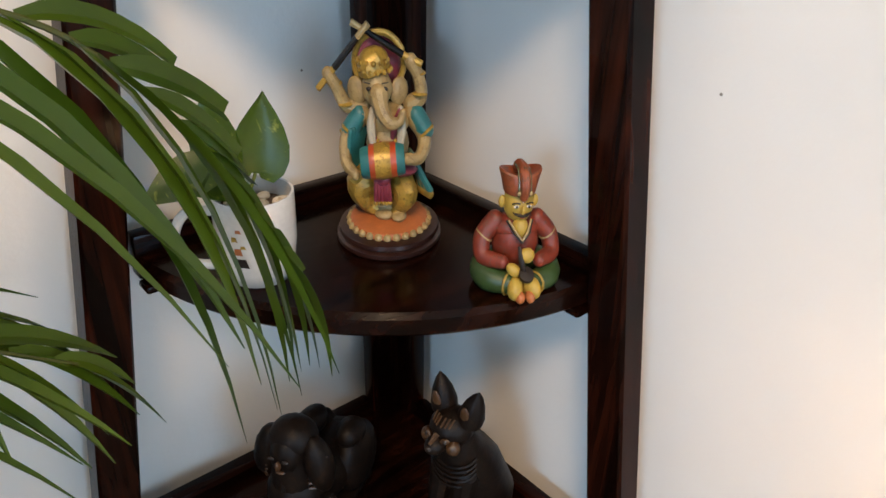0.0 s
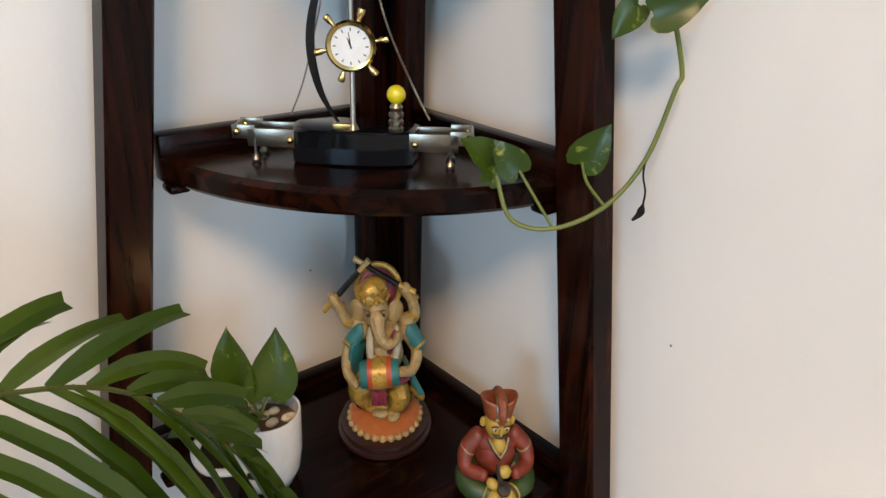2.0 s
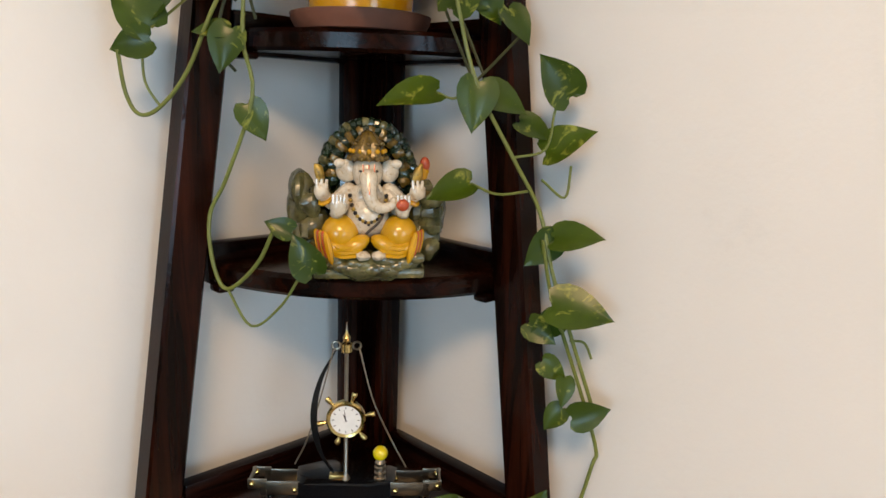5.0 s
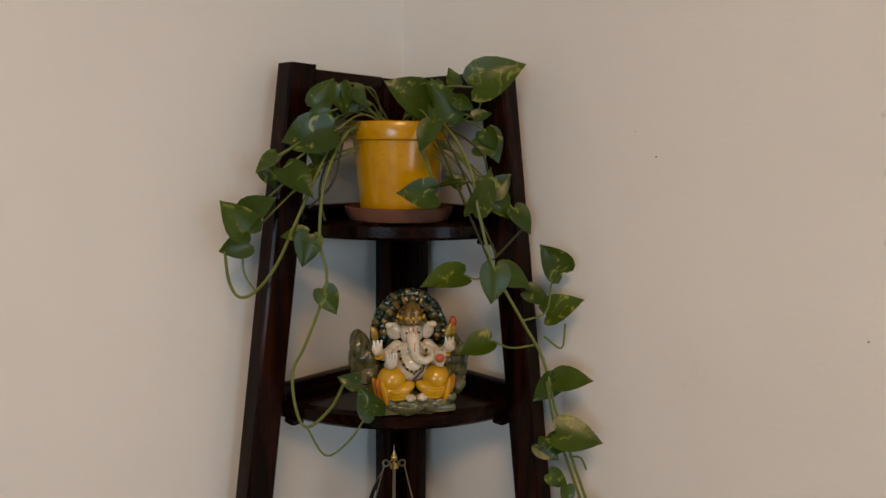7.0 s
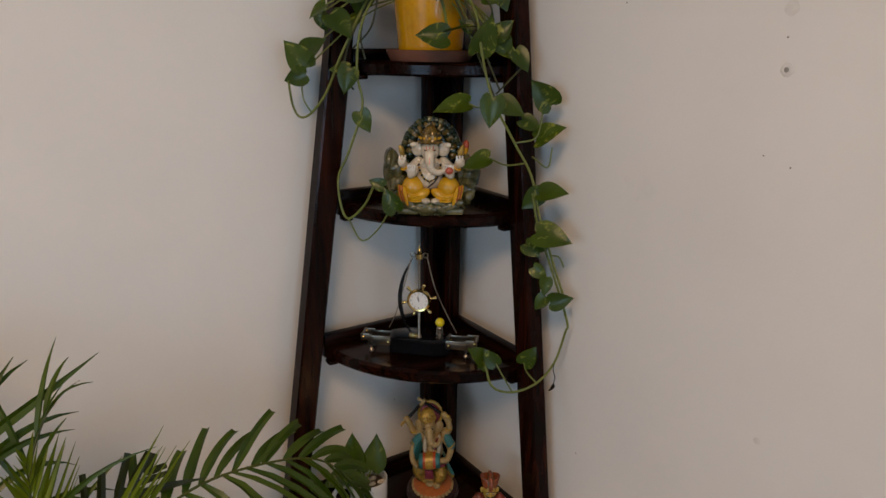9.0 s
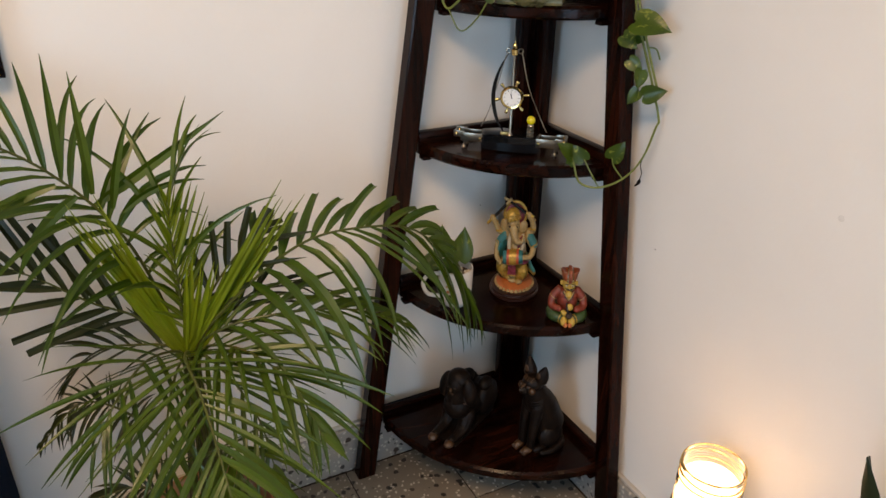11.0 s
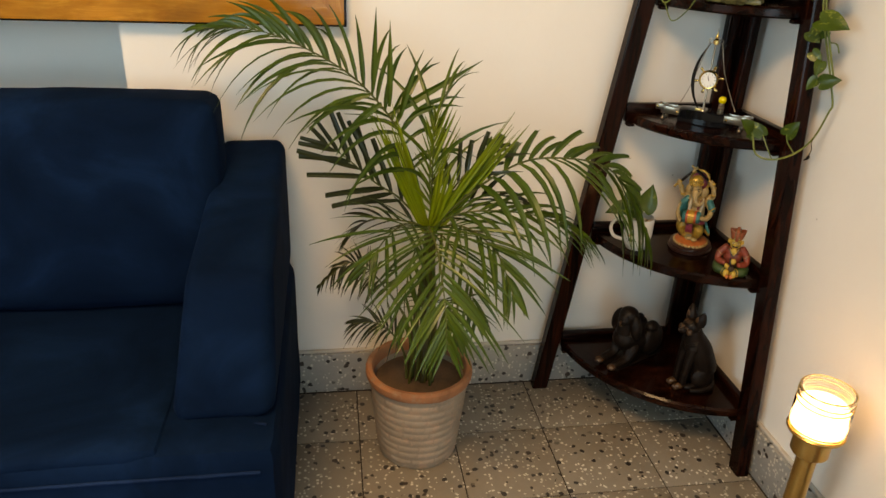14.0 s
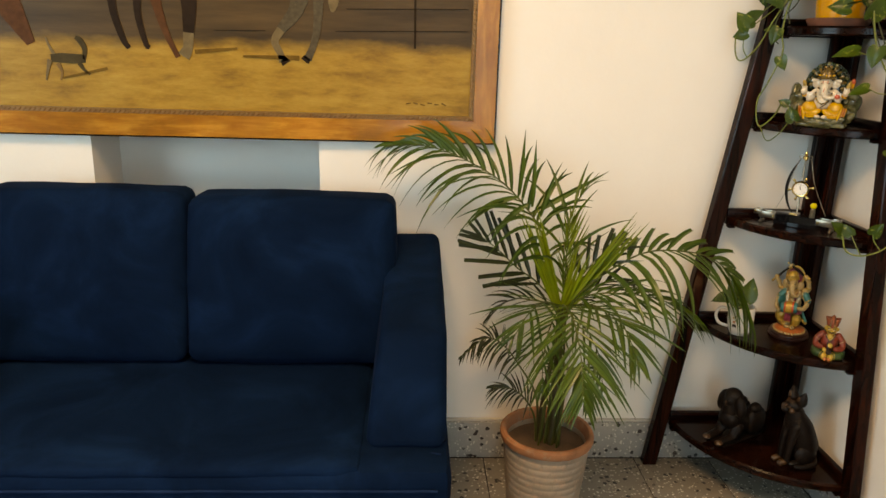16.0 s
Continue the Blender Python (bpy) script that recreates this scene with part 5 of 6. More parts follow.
    rim_beads(s, (-0.002, -0.010, 0.119), 0.0185, 16, 0.0027, OLDGOLD)
    rim_beads(s, (-0.002, -0.010, 0.126), 0.0168, 12, 0.0024, SAFFRON)
    rim_beads(s, (-0.002, -0.010, 0.133), 0.0145, 12, 0.0024, OLDGOLD)
    for q in range(22):
        a = math.pi * (-0.02 + 1.04 * q / 21)
        s.ball((0.036 * math.cos(a), 0.006, 0.098 + 0.046 * math.sin(a)), (0.007, 0.006, 0.006), DEEP if q % 2 else OLDGOLD, Euler((0, -a, 0)).to_matrix(), 9, 0.3, 190)
    for q in range(16):
        a = q * 0.42
        s.ball(((0.056 + 0.008 * math.sin(q * 2.1)) * (1 if q % 2 else -1), 0.002 - 0.006 * math.cos(q), 0.022 + 0.0042 * q), (0.012, 0.010, 0.012), MOSS, n=10, rough=0.4, freq=90)
    for q in range(19):
        a = math.pi * (0.05 + 0.9 * q / 18)
        s.ball((-0.002 + 0.018 * math.cos(a), -0.0215 - 0.010 * math.sin(a), 0.088 - 0.030 * math.sin(a)), 0.0021, GOLD if q % 2 else INK, n=8)
    limb(s, [(0.016, -0.022, 0.084), (0.010, -0.033, 0.062), (-0.004, -0.035, 0.048)], [0.0014] * 3, INK, 6)
    limb(s, [(0.055, 0.006, 0.092), (0.0565, 0.006, 0.106), (0.0575, 0.006, 0.117)], [0.0035, 0.006, 0.003], SAFFRON)
    s.ball((0.0575, 0.005, 0.112), (0.0055, 0.005, 0.0085), VERMILION, n=12)
    for q in range(14):
        a = q * 2.4
        s.ball((0.05 * math.cos(a) * (0.4 + 0.04 * q), -0.034, 0.010 + 0.001 * q), (0.010, 0.005, 0.006), MOSS, n=9, rough=0.3, freq=120)
    return s


solid("throne_figurine", placed(throned(), -0.172, -0.197, S4, -34, 1.05), (-0.172, -0.197, S4), "glossy painted elephant-headed figurine seated on a mossy rock throne", "figurine")


# ---- carved cat and sphinx ----
def carved_cat():
    s = Shape()
    s.ball((0, 0.034, 0.045), (0.036, 0.042, 0.045), CARVED)
    for sx in (-1, 1):
        s.ball((sx * 0.026, 0.028, 0.036), (0.018, 0.036, 0.036), CARVED)
        s.ball((sx * 0.027, -0.004, 0.010), (0.010, 0.022, 0.010), CARVED)
        limb(s, [(sx * 0.016, -0.012, 0.125), (sx * 0.016, -0.022, 0.07), (sx * 0.014, -0.025, 0.015)], [0.016, 0.0115, 0.0095], CARVED)
        s.ball((sx * 0.014, -0.034, 0.009), (0.010, 0.016, 0.009), CARVED_TAN)
        for q in (-1, 0, 1):
            s.ball((sx * 0.014 + q * 0.0055, -0.046, 0.006), (0.0035, 0.006, 0.006), CARVED_TAN, n=8)
        # tall cupped ear
        s.lathe((sx * 0.017, -0.012, 0.204), [(0.0145, 0.0), (0.0150, 0.010), (0.0115, 0.024), (0.006, 0.036), (0.0008, 0.043)], CARVED, 14, axis=(sx * 0.24, 0.05, 1))
        s.ball((sx * 0.019, -0.0235, 0.218), (0.006, 0.003, 0.014), CARVED_TAN, Euler((0.1, sx * 0.16, 0)).to_matrix(), 10)
        s.ball((sx * 0.0115, -0.0455, 0.194), (0.0058, 0.0028, 0.0036), CARVED_TAN, Euler((0, sx * -0.35, sx * 0.4)).to_matrix(), 10)
        s.ball((sx * 0.0125, -0.0475, 0.194), (0.003, 0.0018, 0.0026), INK, n=8)
        s.ball((sx * 0.0175, -0.0385, 0.184), (0.008, 0.008, 0.009), CARVED_TAN, n=12)
        for q in range(3):
            s.tube([(sx * (0.003 + 0.004 * q), -0.0425 + 0.002 * q, 0.206), (sx * (0.003 + 0.0045 * q), -0.034 + 0.002 * q, 0.214)], 0.0011, CARVED_TAN, 5)
    limb(s, [(0, 0.036, 0.06), (0, 0.014, 0.115), (0, -0.006, 0.155), (0, -0.014, 0.182)], [0.042, 0.038, 0.028, 0.021], CARVED, 18)
    s.ball((0, -0.020, 0.193), (0.0245, 0.026, 0.0215), CARVED)
    s.ball((0, -0.046, 0.184), (0.0115, 0.014, 0.0105), CARVED)
    s.ball((0, -0.0585, 0.1865), (0.0042, 0.003, 0.003), INK, n=8)
    s.tube([(0, -0.045, 0.198), (0, -0.056, 0.190)], [0.0035, 0.0025], CARVED_TAN, 6)
    for q in range(5):
        pts = [Vector((0.0295 * math.cos(a), -0.012 - 0.020 * math.sin(a), 0.158 - 0.007 * q - 0.012 * math.sin(a))) * 1.0 for a in [math.pi * i / 10 for i in range(11)]]
        s.tube(pts, 0.0016, CARVED, 5)
    limb(s, [(0.01, 0.070, 0.016), (0.04, 0.050, 0.010), (0.048, 0.015, 0.009), (0.042, -0.012, 0.008)], [0.010, 0.009, 0.008, 0.006], CARVED)
    return s


solid("cat_statue", placed(carved_cat(), -0.142, -0.290, S1, -82, 0.95), (-0.142, -0.290, S1), "dark carved wooden sitting cat with tall ears", "statue")


def carved_sphinx():
    s = Shape()
    s.box((-0.034, -0.075, 0.0), (0.034, 0.095, 0.008), CARVED, 0.003)
    limb(s, [(0, 0.075, 0.052), (0, 0.02, 0.058), (0, -0.02, 0.075)], [0.036, 0.035, 0.034], CARVED, 18)
    for sx in (-1, 1):
        s.ball((sx * 0.026, 0.066, 0.055), (0.021, 0.042, 0.047), CARVED)
        s.ball((sx * 0.026, 0.058, 0.098), (0.017, 0.024, 0.016), CARVED, rough=0.15)
        limb(s, [(sx * 0.024, -0.012, 0.05), (sx * 0.023, -0.035, 0.020), (sx * 0.022, -0.078, 0.017)], [0.018, 0.014, 0.010], CARVED)
        s.ball((sx * 0.022, -0.088, 0.0155), (0.0115, 0.013, 0.0085), CARVED_TAN, n=12)
        s.ball((sx * 0.031, -0.022, 0.122), (0.016, 0.017, 0.036), CARVED, Euler((0, sx * -0.2, 0)).to_matrix())
        for q in range(7):
            s.tube([(sx * 0.026, -0.0375 + 0.0004 * q, 0.098 + 0.007 * q), (sx * 0.043, -0.0235, 0.095 + 0.007 * q)], 0.0014, CARVED_TAN, 5)
        s.ball((sx * 0.0085, -0.0505, 0.140), (0.0038, 0.0018, 0.0018), INK, n=8)
    limb(s, [(0, -0.016, 0.07), (0, -0.024, 0.10), (0, -0.026, 0.130)], [0.034, 0.025, 0.022], CARVED, 16)
    s.ball((0, -0.030, 0.134), (0.020, 0.021, 0.026), CARVED)
    s.ball((0, -0.018, 0.146), (0.0275, 0.026, 0.024), CARVED)
    s.ball((0, -0.0515, 0.133), (0.0035, 0.004, 0.006), CARVED_TAN, n=8)
    s.ball((0, -0.049, 0.1225), (0.006, 0.003, 0.0018), CARVED_TAN, n=8)
    limb(s, [(0.0, -0.044, 0.112), (0, -0.046, 0.096)], [0.004, 0.005], CARVED, 8)
    return s


solid("sphinx_statue", placed(carved_sphinx(), -0.258, -0.158, S1, -62), (-0.258, -0.158, S1), "dark carved wooden crouching sphinx", "statue")

# ---- mug with a pothos cutting ----
MUG = Vector((-0.286, -0.158, S2))
CHINA = paint("white_glazed_china", (0.72, 0.68, 0.62), 0.15, 0, 0.06, 20, 200, 0.03, 0.5)
mug = thing("mug", MUG, "white china mug used as a planter on the shelf", "mug")
part("body", Shape().lathe(MUG, [(0.024, 0.0), (0.027, 0.002), (0.0335, 0.018), (0.0365, 0.042), (0.037, 0.084), (0.0365, 0.0865), (0.0345, 0.086), (0.034, 0.042), (0.031, 0.02), (0.0, 0.008)], CHINA, 40), mug)
hd = Vector((-0.97, 0.22, 0)).normalized()
part("handle", Shape().tube(spline([MUG + hd * 0.035 + Vector((0, 0, 0.074)), MUG + hd * 0.058 + Vector((0, 0, 0.076)), MUG + hd * 0.070 + Vector((0, 0, 0.055)), MUG + hd * 0.060 + Vector((0, 0, 0.030)), MUG + hd * 0.0345 + Vector((0, 0, 0.020))], 6), 0.0045, CHINA, 10), mug)
part("soil", Shape().lathe(MUG, [(0.0338, 0.070), (0.02, 0.073), (0.0, 0.074)], SOIL, 24), mug)
for q, (r, a) in enumerate(((0.014, 0.3), (0.020, 1.5), (0.018, 2.7), (0.022, 3.8), (0.012, 4.9), (0.024, 5.7), (0.004, 1.0))):
    part("pebble", Shape().ball(MUG + Vector((r * math.cos(a), r * math.sin(a), 0.0765)), (0.006 + 0.001 * (q % 3), 0.005, 0.0042), IVORY if q % 2 else PALECLOTH, n=10, rough=0.25, freq=120), mug, "small pale pebble")
fr = Vector((-0.62, -0.78, 0)).normalized()
for a, z, w, h, m in ((-0.25, 0.040, 0.004, 0.007, ORANGE), (-0.20, 0.028, 0.007, 0.009, INK), (-0.32, 0.052, 0.003, 0.006, GOLD), (-0.12, 0.046, 0.0025, 0.004, GOLD), (-0.2, 0.060, 0.003, 0.005, ORANGE)):
    d = Matrix.Rotation(a, 3, "Z") @ fr
    c = MUG + d * 0.0372 + Vector((0, 0, z))
    sd = Vector((0, 0, 1)).cross(d)
    s = Shape().add([c - sd * w - d * 0.0008, c + sd * w - d * 0.0008, c + sd * w * 0.7 + Vector((0, 0, h)), c - sd * w * 0.7 + Vector((0, 0, h))], [[0, 1, 2, 3]], m)
    part("printed_mark", s, mug, smooth=False)


def heart_leaf(base, tip, width=0.74, out=(-0.62, -0.75, 0.25), seed=0, cup=0.25):
    """A heart-shaped leaf from its stalk to its point, cupped along the midrib and drooping at the tip."""
    rnd = random.Random(seed)
    base, tip = Vector(base), Vector(tip)
    d = tip - base
    length = d.length
    d.normalize()
    nrm = Vector(out) + Vector((rnd.uniform(-0.65, 0.65), rnd.uniform(-0.65, 0.65), rnd.uniform(-0.3, 0.7)))
    side = d.cross(nrm).normalized()
    nrm = side.cross(d).normalized()
    outline = [(-0.06, 0.10), (-0.10, 0.30), (0.02, 0.44), (0.2, 0.5), (0.4, 0.47), (0.6, 0.36), (0.78, 0.21), (0.9, 0.09), (1.0, 0.0)]
    verts, faces = [], []
    wave = rnd.uniform(0, 6)
    for j, (t, w) in enumerate(outline):
        mid = base + d * length * max(0.0, t) - nrm * length * 0.16 * t * t
        for q in (-1, -0.5, 0, 0.5, 1):
            ww = w * width * length * q
            tt = t if abs(q) > 0.7 or t > 0 else max(t, 0.0)
            p = base + d * length * (max(0.0, t) * (1 - abs(q)) + tt * abs(q)) - nrm * length * 0.16 * t * t
            p = p + side * ww + nrm * (abs(q) ** 1.5 * cup * w * width * length + math.sin(wave + 5 * t + 3 * q) * 0.012 * length)
            verts.append(p)
    for j in range(len(outline) - 1):
        for q in range(4):
            a = j * 5 + q
            faces.append([a, a + 1, a + 6, a + 5])
    return Shape().add(verts, faces, POTHOS)


cutting = thing("pothos_cutting", MUG + Vector((0, 0, 0.0745)), "green pothos cutting with broad leaves in a mug", "plant")
M0 = MUG + Vector((0, 0, 0.072))
for k, (b, t, w) in enumerate((((-0.283, -0.163, 0.610), (-0.264, -0.161, 0.677), 0.78), ((-0.302, -0.146, 0.618), (-0.310, -0.130, 0.679), 0.82), ((-0.327, -0.173, 0.627), (-0.385, -0.163, 0.612), 0.7), ((-0.309, -0.175, 0.609), (-0.346, -0.195, 0.620), 0.8))):
    part("leaf", heart_leaf(b, t, w, seed=k + 70), cutting, sharp=80)
    part("stem", Shape().tube(spline([M0 + Vector((0.004 * k - 0.006, 0.003, 0)), M0.lerp(Vector(b), 0.6) + Vector((0, 0, 0.006)), b], 4), 0.0016, VINE, 6), cutting)

# ---- ship clock ornament ----
CLK = Vector((-0.180, -0.172, S3))
clock = thing("clock_ornament", CLK, "brass ship-wheel desk clock on a black boat-shaped base with steel fittings", "clock")
TURN = pose(CLK.x, CLK.y, CLK.z, 0, 0, -42)


def clock_part(name, s, label=""):
    return part(name, s.moved(TURN), clock, label)


def slab(outline, z0, z1, material, inset=0.002):
    n = len(outline)
    c = Vector((sum(p[0] for p in outline) / n, sum(p[1] for p in outline) / n, 0))
    verts = []
    for z, f in ((z0, 1), (z1 - inset, 1), (z1, 1 - inset / 0.03)):
        verts += [Vector((c.x + (p[0] - c.x) * f, c.y + (p[1] - c.y) * f, z)) for p in outline]
    faces = [list(range(n - 1, -1, -1)), [2 * n + i for i in range(n)]]
    for j in range(2):
        for i in range(n):
            k = (i + 1) % n
            faces.append([j * n + i, j * n + k, (j + 1) * n + k, (j + 1) * n + i])
    return Shape().add(verts, faces, material)


clock_part("base_block", slab([(-0.056, -0.006), (-0.046, -0.012), (0.028, -0.014), (0.056, -0.006), (0.060, 0.03), (0.03, 0.046), (-0.03, 0.046), (-0.060, 0.03)], 0.002, 0.033, BLACK), "polished black base")
for sx in (-1, 1):
    for y in (-0.006, 0.022):
        s = Shape()
        s.box((min(sx * 0.052, sx * 0.098), y - 0.001, 0.015), (max(sx * 0.052, sx * 0.098), y + 0.001, 0.032), STEEL, 0.0006)
        s.box((min(sx * 0.09, sx * 0.112), y - 0.001, 0.022), (max(sx * 0.09, sx * 0.112), y + 0.001, 0.035), STEEL, 0.0006)
        clock_part("bracket", s, "polished steel bracket")
        clock_part("screw", Shape().ball((sx * 0.058, y - 0.0016, 0.022), 0.0034, BRASS_BRIGHT, n=10), "brass screw")
        clock_part("screw", Shape().ball((sx * 0.107, y - 0.0016, 0.029), 0.0036, BRASS_BRIGHT, n=10), "brass screw")
        clock_part("foot", Shape().lathe((sx * 0.091, y, 0.0), [(0.004, 0), (0.0046, 0.003), (0.003, 0.006), (0.0014, 0.008), (0.0014, 0.022)], STEEL, 12), "steel foot")
    clock_part("cross_bar", Shape().tube([(sx * 0.109, -0.008, 0.033), (sx * 0.109, 0.024, 0.033)], 0.0022, STEEL, 8))
mast = clock_part("mast", Shape().lathe((0, 0, 0.033), [(0.0055, 0), (0.004, 0.003), (0.0024, 0.006), (0.0022, 0.155), (0.0045, 0.157), (0.0048, 0.165), (0.003, 0.168), (0.0034, 0.172), (0.0014, 0.178), (0.0004, 0.19)], STEEL, 14), "steel mast")
part("finial", Shape().lathe((0, 0, 0.187), [(0.003, 0), (0.0062, 0.002), (0.0062, 0.011), (0.0036, 0.014), (0.0046, 0.018), (0.0016, 0.024), (0.0004, 0.032)], BRASS_BRIGHT, 14).moved(TURN), mast, "brass finial")
for sx in (-1, 1):
    pts = [(sx * (0.0115 + 0.0045 * math.cos(a * math.pi / 6)), 0, 0.196 + 0.0045 * math.sin(a * math.pi / 6)) for a in range(13)]
    clock_part("eyelet", Shape().tube(pts, 0.0013, STEEL, 6))
    end = (-0.062, 0.02, 0.040) if sx < 0 else (0.07, 0.015, 0.040)
    s = Shape()
    line = spline([(sx * 0.0145, 0, 0.192), (sx * 0.03, 0.004, 0.13), (end[0] * 0.75, 0.012, 0.075), end], 16)
    for q in range(0, len(line) - 1):
        a, b = Vector(line[q]), Vector(line[q + 1])
        c = (a + b) / 2
        s.ball(c, ((0.0012), 0.0009, (b - a).length * 0.62), STEEL, Vector((0, 0, 1)).rotation_difference(b - a).to_matrix(), 6)
    clock_part("chain", s, "thin steel chain")
# curved sail strip
line = spline([(-0.012, 0.004, 0.034), (-0.030, 0.004, 0.066), (-0.0375, 0.004, 0.108), (-0.030, 0.004, 0.152), (-0.012, 0.004, 0.190)], 7)
verts, faces = [], []
for j, p in enumerate(line):
    w = 0.0012 + 0.0062 * math.sin(math.pi * j / (len(line) - 1))
    verts += [p + Vector((-w * 0.5, -0.002, 0)), p + Vector((w * 0.5, -0.002, 0)), p + Vector((w * 0.5, 0.002, 0)), p + Vector((-w * 0.5, 0.002, 0))]
for j in range(len(line) - 1):
    for q in range(4):
        k = (q + 1) % 4
        faces.append([4 * j + q, 4 * j + k, 4 * j + 4 + k, 4 * j + 4 + q])
faces += [[3, 2, 1, 0], [4 * len(line) - 4 + q for q in range(4)]]
clock_part("sail", Shape().add(verts, faces, BLACK), "black curved sail")
clock_part("sail_foot", Shape().box((-0.019, -0.003, 0.033), (0.002, 0.007, 0.038), BRASS, 0.001), "brass sail foot")
WH = 0.108
wheel = clock_part("wheel_rim", Shape().lathe((0, 0.004, WH), [(0.0195, 0.0), (0.0222, 0.001), (0.0226, 0.008), (0.0205, 0.0105), (0.0178, 0.0098), (0.0178, 0.008), (0.0, 0.008)], BRASS_BRIGHT, 32, axis=(0, -1, 0)), "brass clock case")
IVD = paint("white_clock_dial", (0.8, 0.8, 0.78), 0.3, 0, 0.03)
part("dial", Shape().lathe((0, -0.0042, WH), [(0.0176, 0), (0.0176, 0.0003), (0.0, 0.0003)], IVD, 32, axis=(0, -1, 0)).moved(TURN), wheel, "white dial")
for q in range(12):
    a = 2 * math.pi * q / 12
    d = Vector((math.sin(a), 0, math.cos(a)))
    c = Vector((0, -0.0047, WH)) + d * 0.0145
    sd = Vector((d.z, 0, -d.x))
    s = Shape().add([c - sd * 0.0005 - d * 0.0014, c + sd * 0.0005 - d * 0.0014, c + sd * 0.0005 + d * 0.0014, c - sd * 0.0005 + d * 0.0014], [[0, 1, 2, 3]], INK)
    part("hour_mark", s.moved(TURN), wheel, smooth=False)
for a, ln, w in ((radians(-22), 0.008, 0.0009), (radians(-8), 0.0125, 0.0007)):
    d = Vector((math.sin(a), 0, math.cos(a)))
    sd = Vector((d.z, 0, -d.x))
    c = Vector((0, -0.005, WH))
    s = Shape().add([c - sd * w - d * 0.002, c + sd * w - d * 0.002, c + sd * w * 0.4 + d * ln, c - sd * w * 0.4 + d * ln], [[0, 1, 2, 3]], INK)
    part("pointer", s.moved(TURN), wheel, smooth=False)
for q in range(6):
    a = 2 * math.pi * q / 6 + radians(18)
    d = Vector((math.sin(a), 0, math.cos(a)))
    c = Vector((0, -0.001, WH))
    part("spoke", Shape().lathe(c + d * 0.0215, [(0.0022, 0), (0.0018, 0.003), (0.0030, 0.006), (0.0034, 0.0105), (0.0028, 0.0118), (0.0, 0.012)], BRASS_BRIGHT, 12, axis=d).moved(TURN), wheel, "brass wheel handle")
lampshape = Shape().lathe((0.040, -0.002, 0.033), [(0.0065, 0), (0.007, 0.003), (0.005, 0.0045), (0.0068, 0.007), (0.0068, 0.010), (0.005, 0.0115), (0.0068, 0.014), (0.0068, 0.017), (0.005, 0.0185), (0.0062, 0.022), (0.004, 0.026)], STEEL, 18)
col = clock_part("ringed_post", lampshape, "ringed steel post")
part("yellow_ball", Shape().ball((0.040, -0.002, 0.0665), 0.0088, paint("yellow_bead", (0.72, 0.58, 0.01), 0.18, 0, 0.1, 20, 100, 0.0, 0.5)).moved(TURN), col, "glossy yellow ball")

# ---- yellow pot with trailing pothos ----
YP = Vector((-0.131, -0.128, S5))
YGLAZE = paint("yellow_glaze", (0.58, 0.275, 0.004), 0.2, 0, 0.14, 30, 130, 0.06, 0.3, (0.50, 0.215, 0.004))
RUSSET = paint("dark_terracotta", (0.16, 0.055, 0.030), 0.7, 0, 0.35, 30, 160, 0.3)


def widened(profile, wide=1.08, tall=1.04):
    return [(r * wide, h * tall) for r, h in profile]


solid("saucer", Shape().lathe(YP, [(0.063, 0), (0.071, 0.001), (0.0775, 0.013), (0.0785, 0.019), (0.0755, 0.020), (0.072, 0.0072), (0.0, 0.0065)], RUSSET, 44), YP, "round terracotta saucer under the yellow pot", "saucer")
ypot = thing("yellow_pot", YP + Vector((0, 0, 0.0073)), "glazed yellow ceramic pot in a terracotta saucer", "plant pot")
part("body", Shape().lathe(YP, widened([(0.048, 0.007), (0.0515, 0.009), (0.0545, 0.04), (0.0585, 0.08), (0.0615, 0.110), (0.0585, 0.110), (0.052, 0.05), (0.0, 0.015)]), YGLAZE, 48), ypot)
part("rim", Shape().lathe(YP, widened([(0.0616, 0.108), (0.0652, 0.1095), (0.0658, 0.113), (0.0658, 0.130), (0.0645, 0.133), (0.0615, 0.133), (0.060, 0.128), (0.0588, 0.110)]), YGLAZE, 48), ypot)
part("soil", Shape().lathe(YP, widened([(0.0594, 0.112), (0.03, 0.118), (0.0, 0.119)]), SOIL, 24), ypot)
pothos = thing("trailing_pothos", YP + Vector((0, 0, 0.118)), "trailing pothos with variegated heart leaves hanging from a yellow pot", "plant")
POT_LEFT = [
    ((-0.258, -0.102, 1.528), (-0.245, -0.122, 1.567)),
    ((-0.222, -0.118, 1.529), (-0.197, -0.146, 1.537)),
    ((-0.227, -0.133, 1.524), (-0.238, -0.134, 1.559)),
    ((-0.259, -0.141, 1.496), (-0.304, -0.1, 1.476)),
    ((-0.226, -0.104, 1.509), (-0.254, -0.078, 1.518)),
    ((-0.319, -0.101, 1.464), (-0.345, -0.087, 1.445)),
    ((-0.313, -0.107, 1.449), (-0.298, -0.15, 1.416)),
    ((-0.345, -0.075, 1.363), (-0.379, -0.065, 1.407)),
    ((-0.343, -0.057, 1.382), (-0.325, -0.098, 1.412)),
    ((-0.349, -0.081, 1.352), (-0.381, -0.056, 1.341)),
    ((-0.294, -0.136, 1.365), (-0.309, -0.137, 1.323)),
    ((-0.293, -0.127, 1.362), (-0.321, -0.108, 1.364)),
    ((-0.284, -0.146, 1.294), (-0.273, -0.162, 1.259)),
    ((-0.254, -0.216, 1.132), (-0.271, -0.203, 1.171)),
    ((-0.265, -0.195, 1.172), (-0.287, -0.18, 1.183)),
    ((-0.262, -0.098, 1.484), (-0.268, -0.12, 1.449)),
]
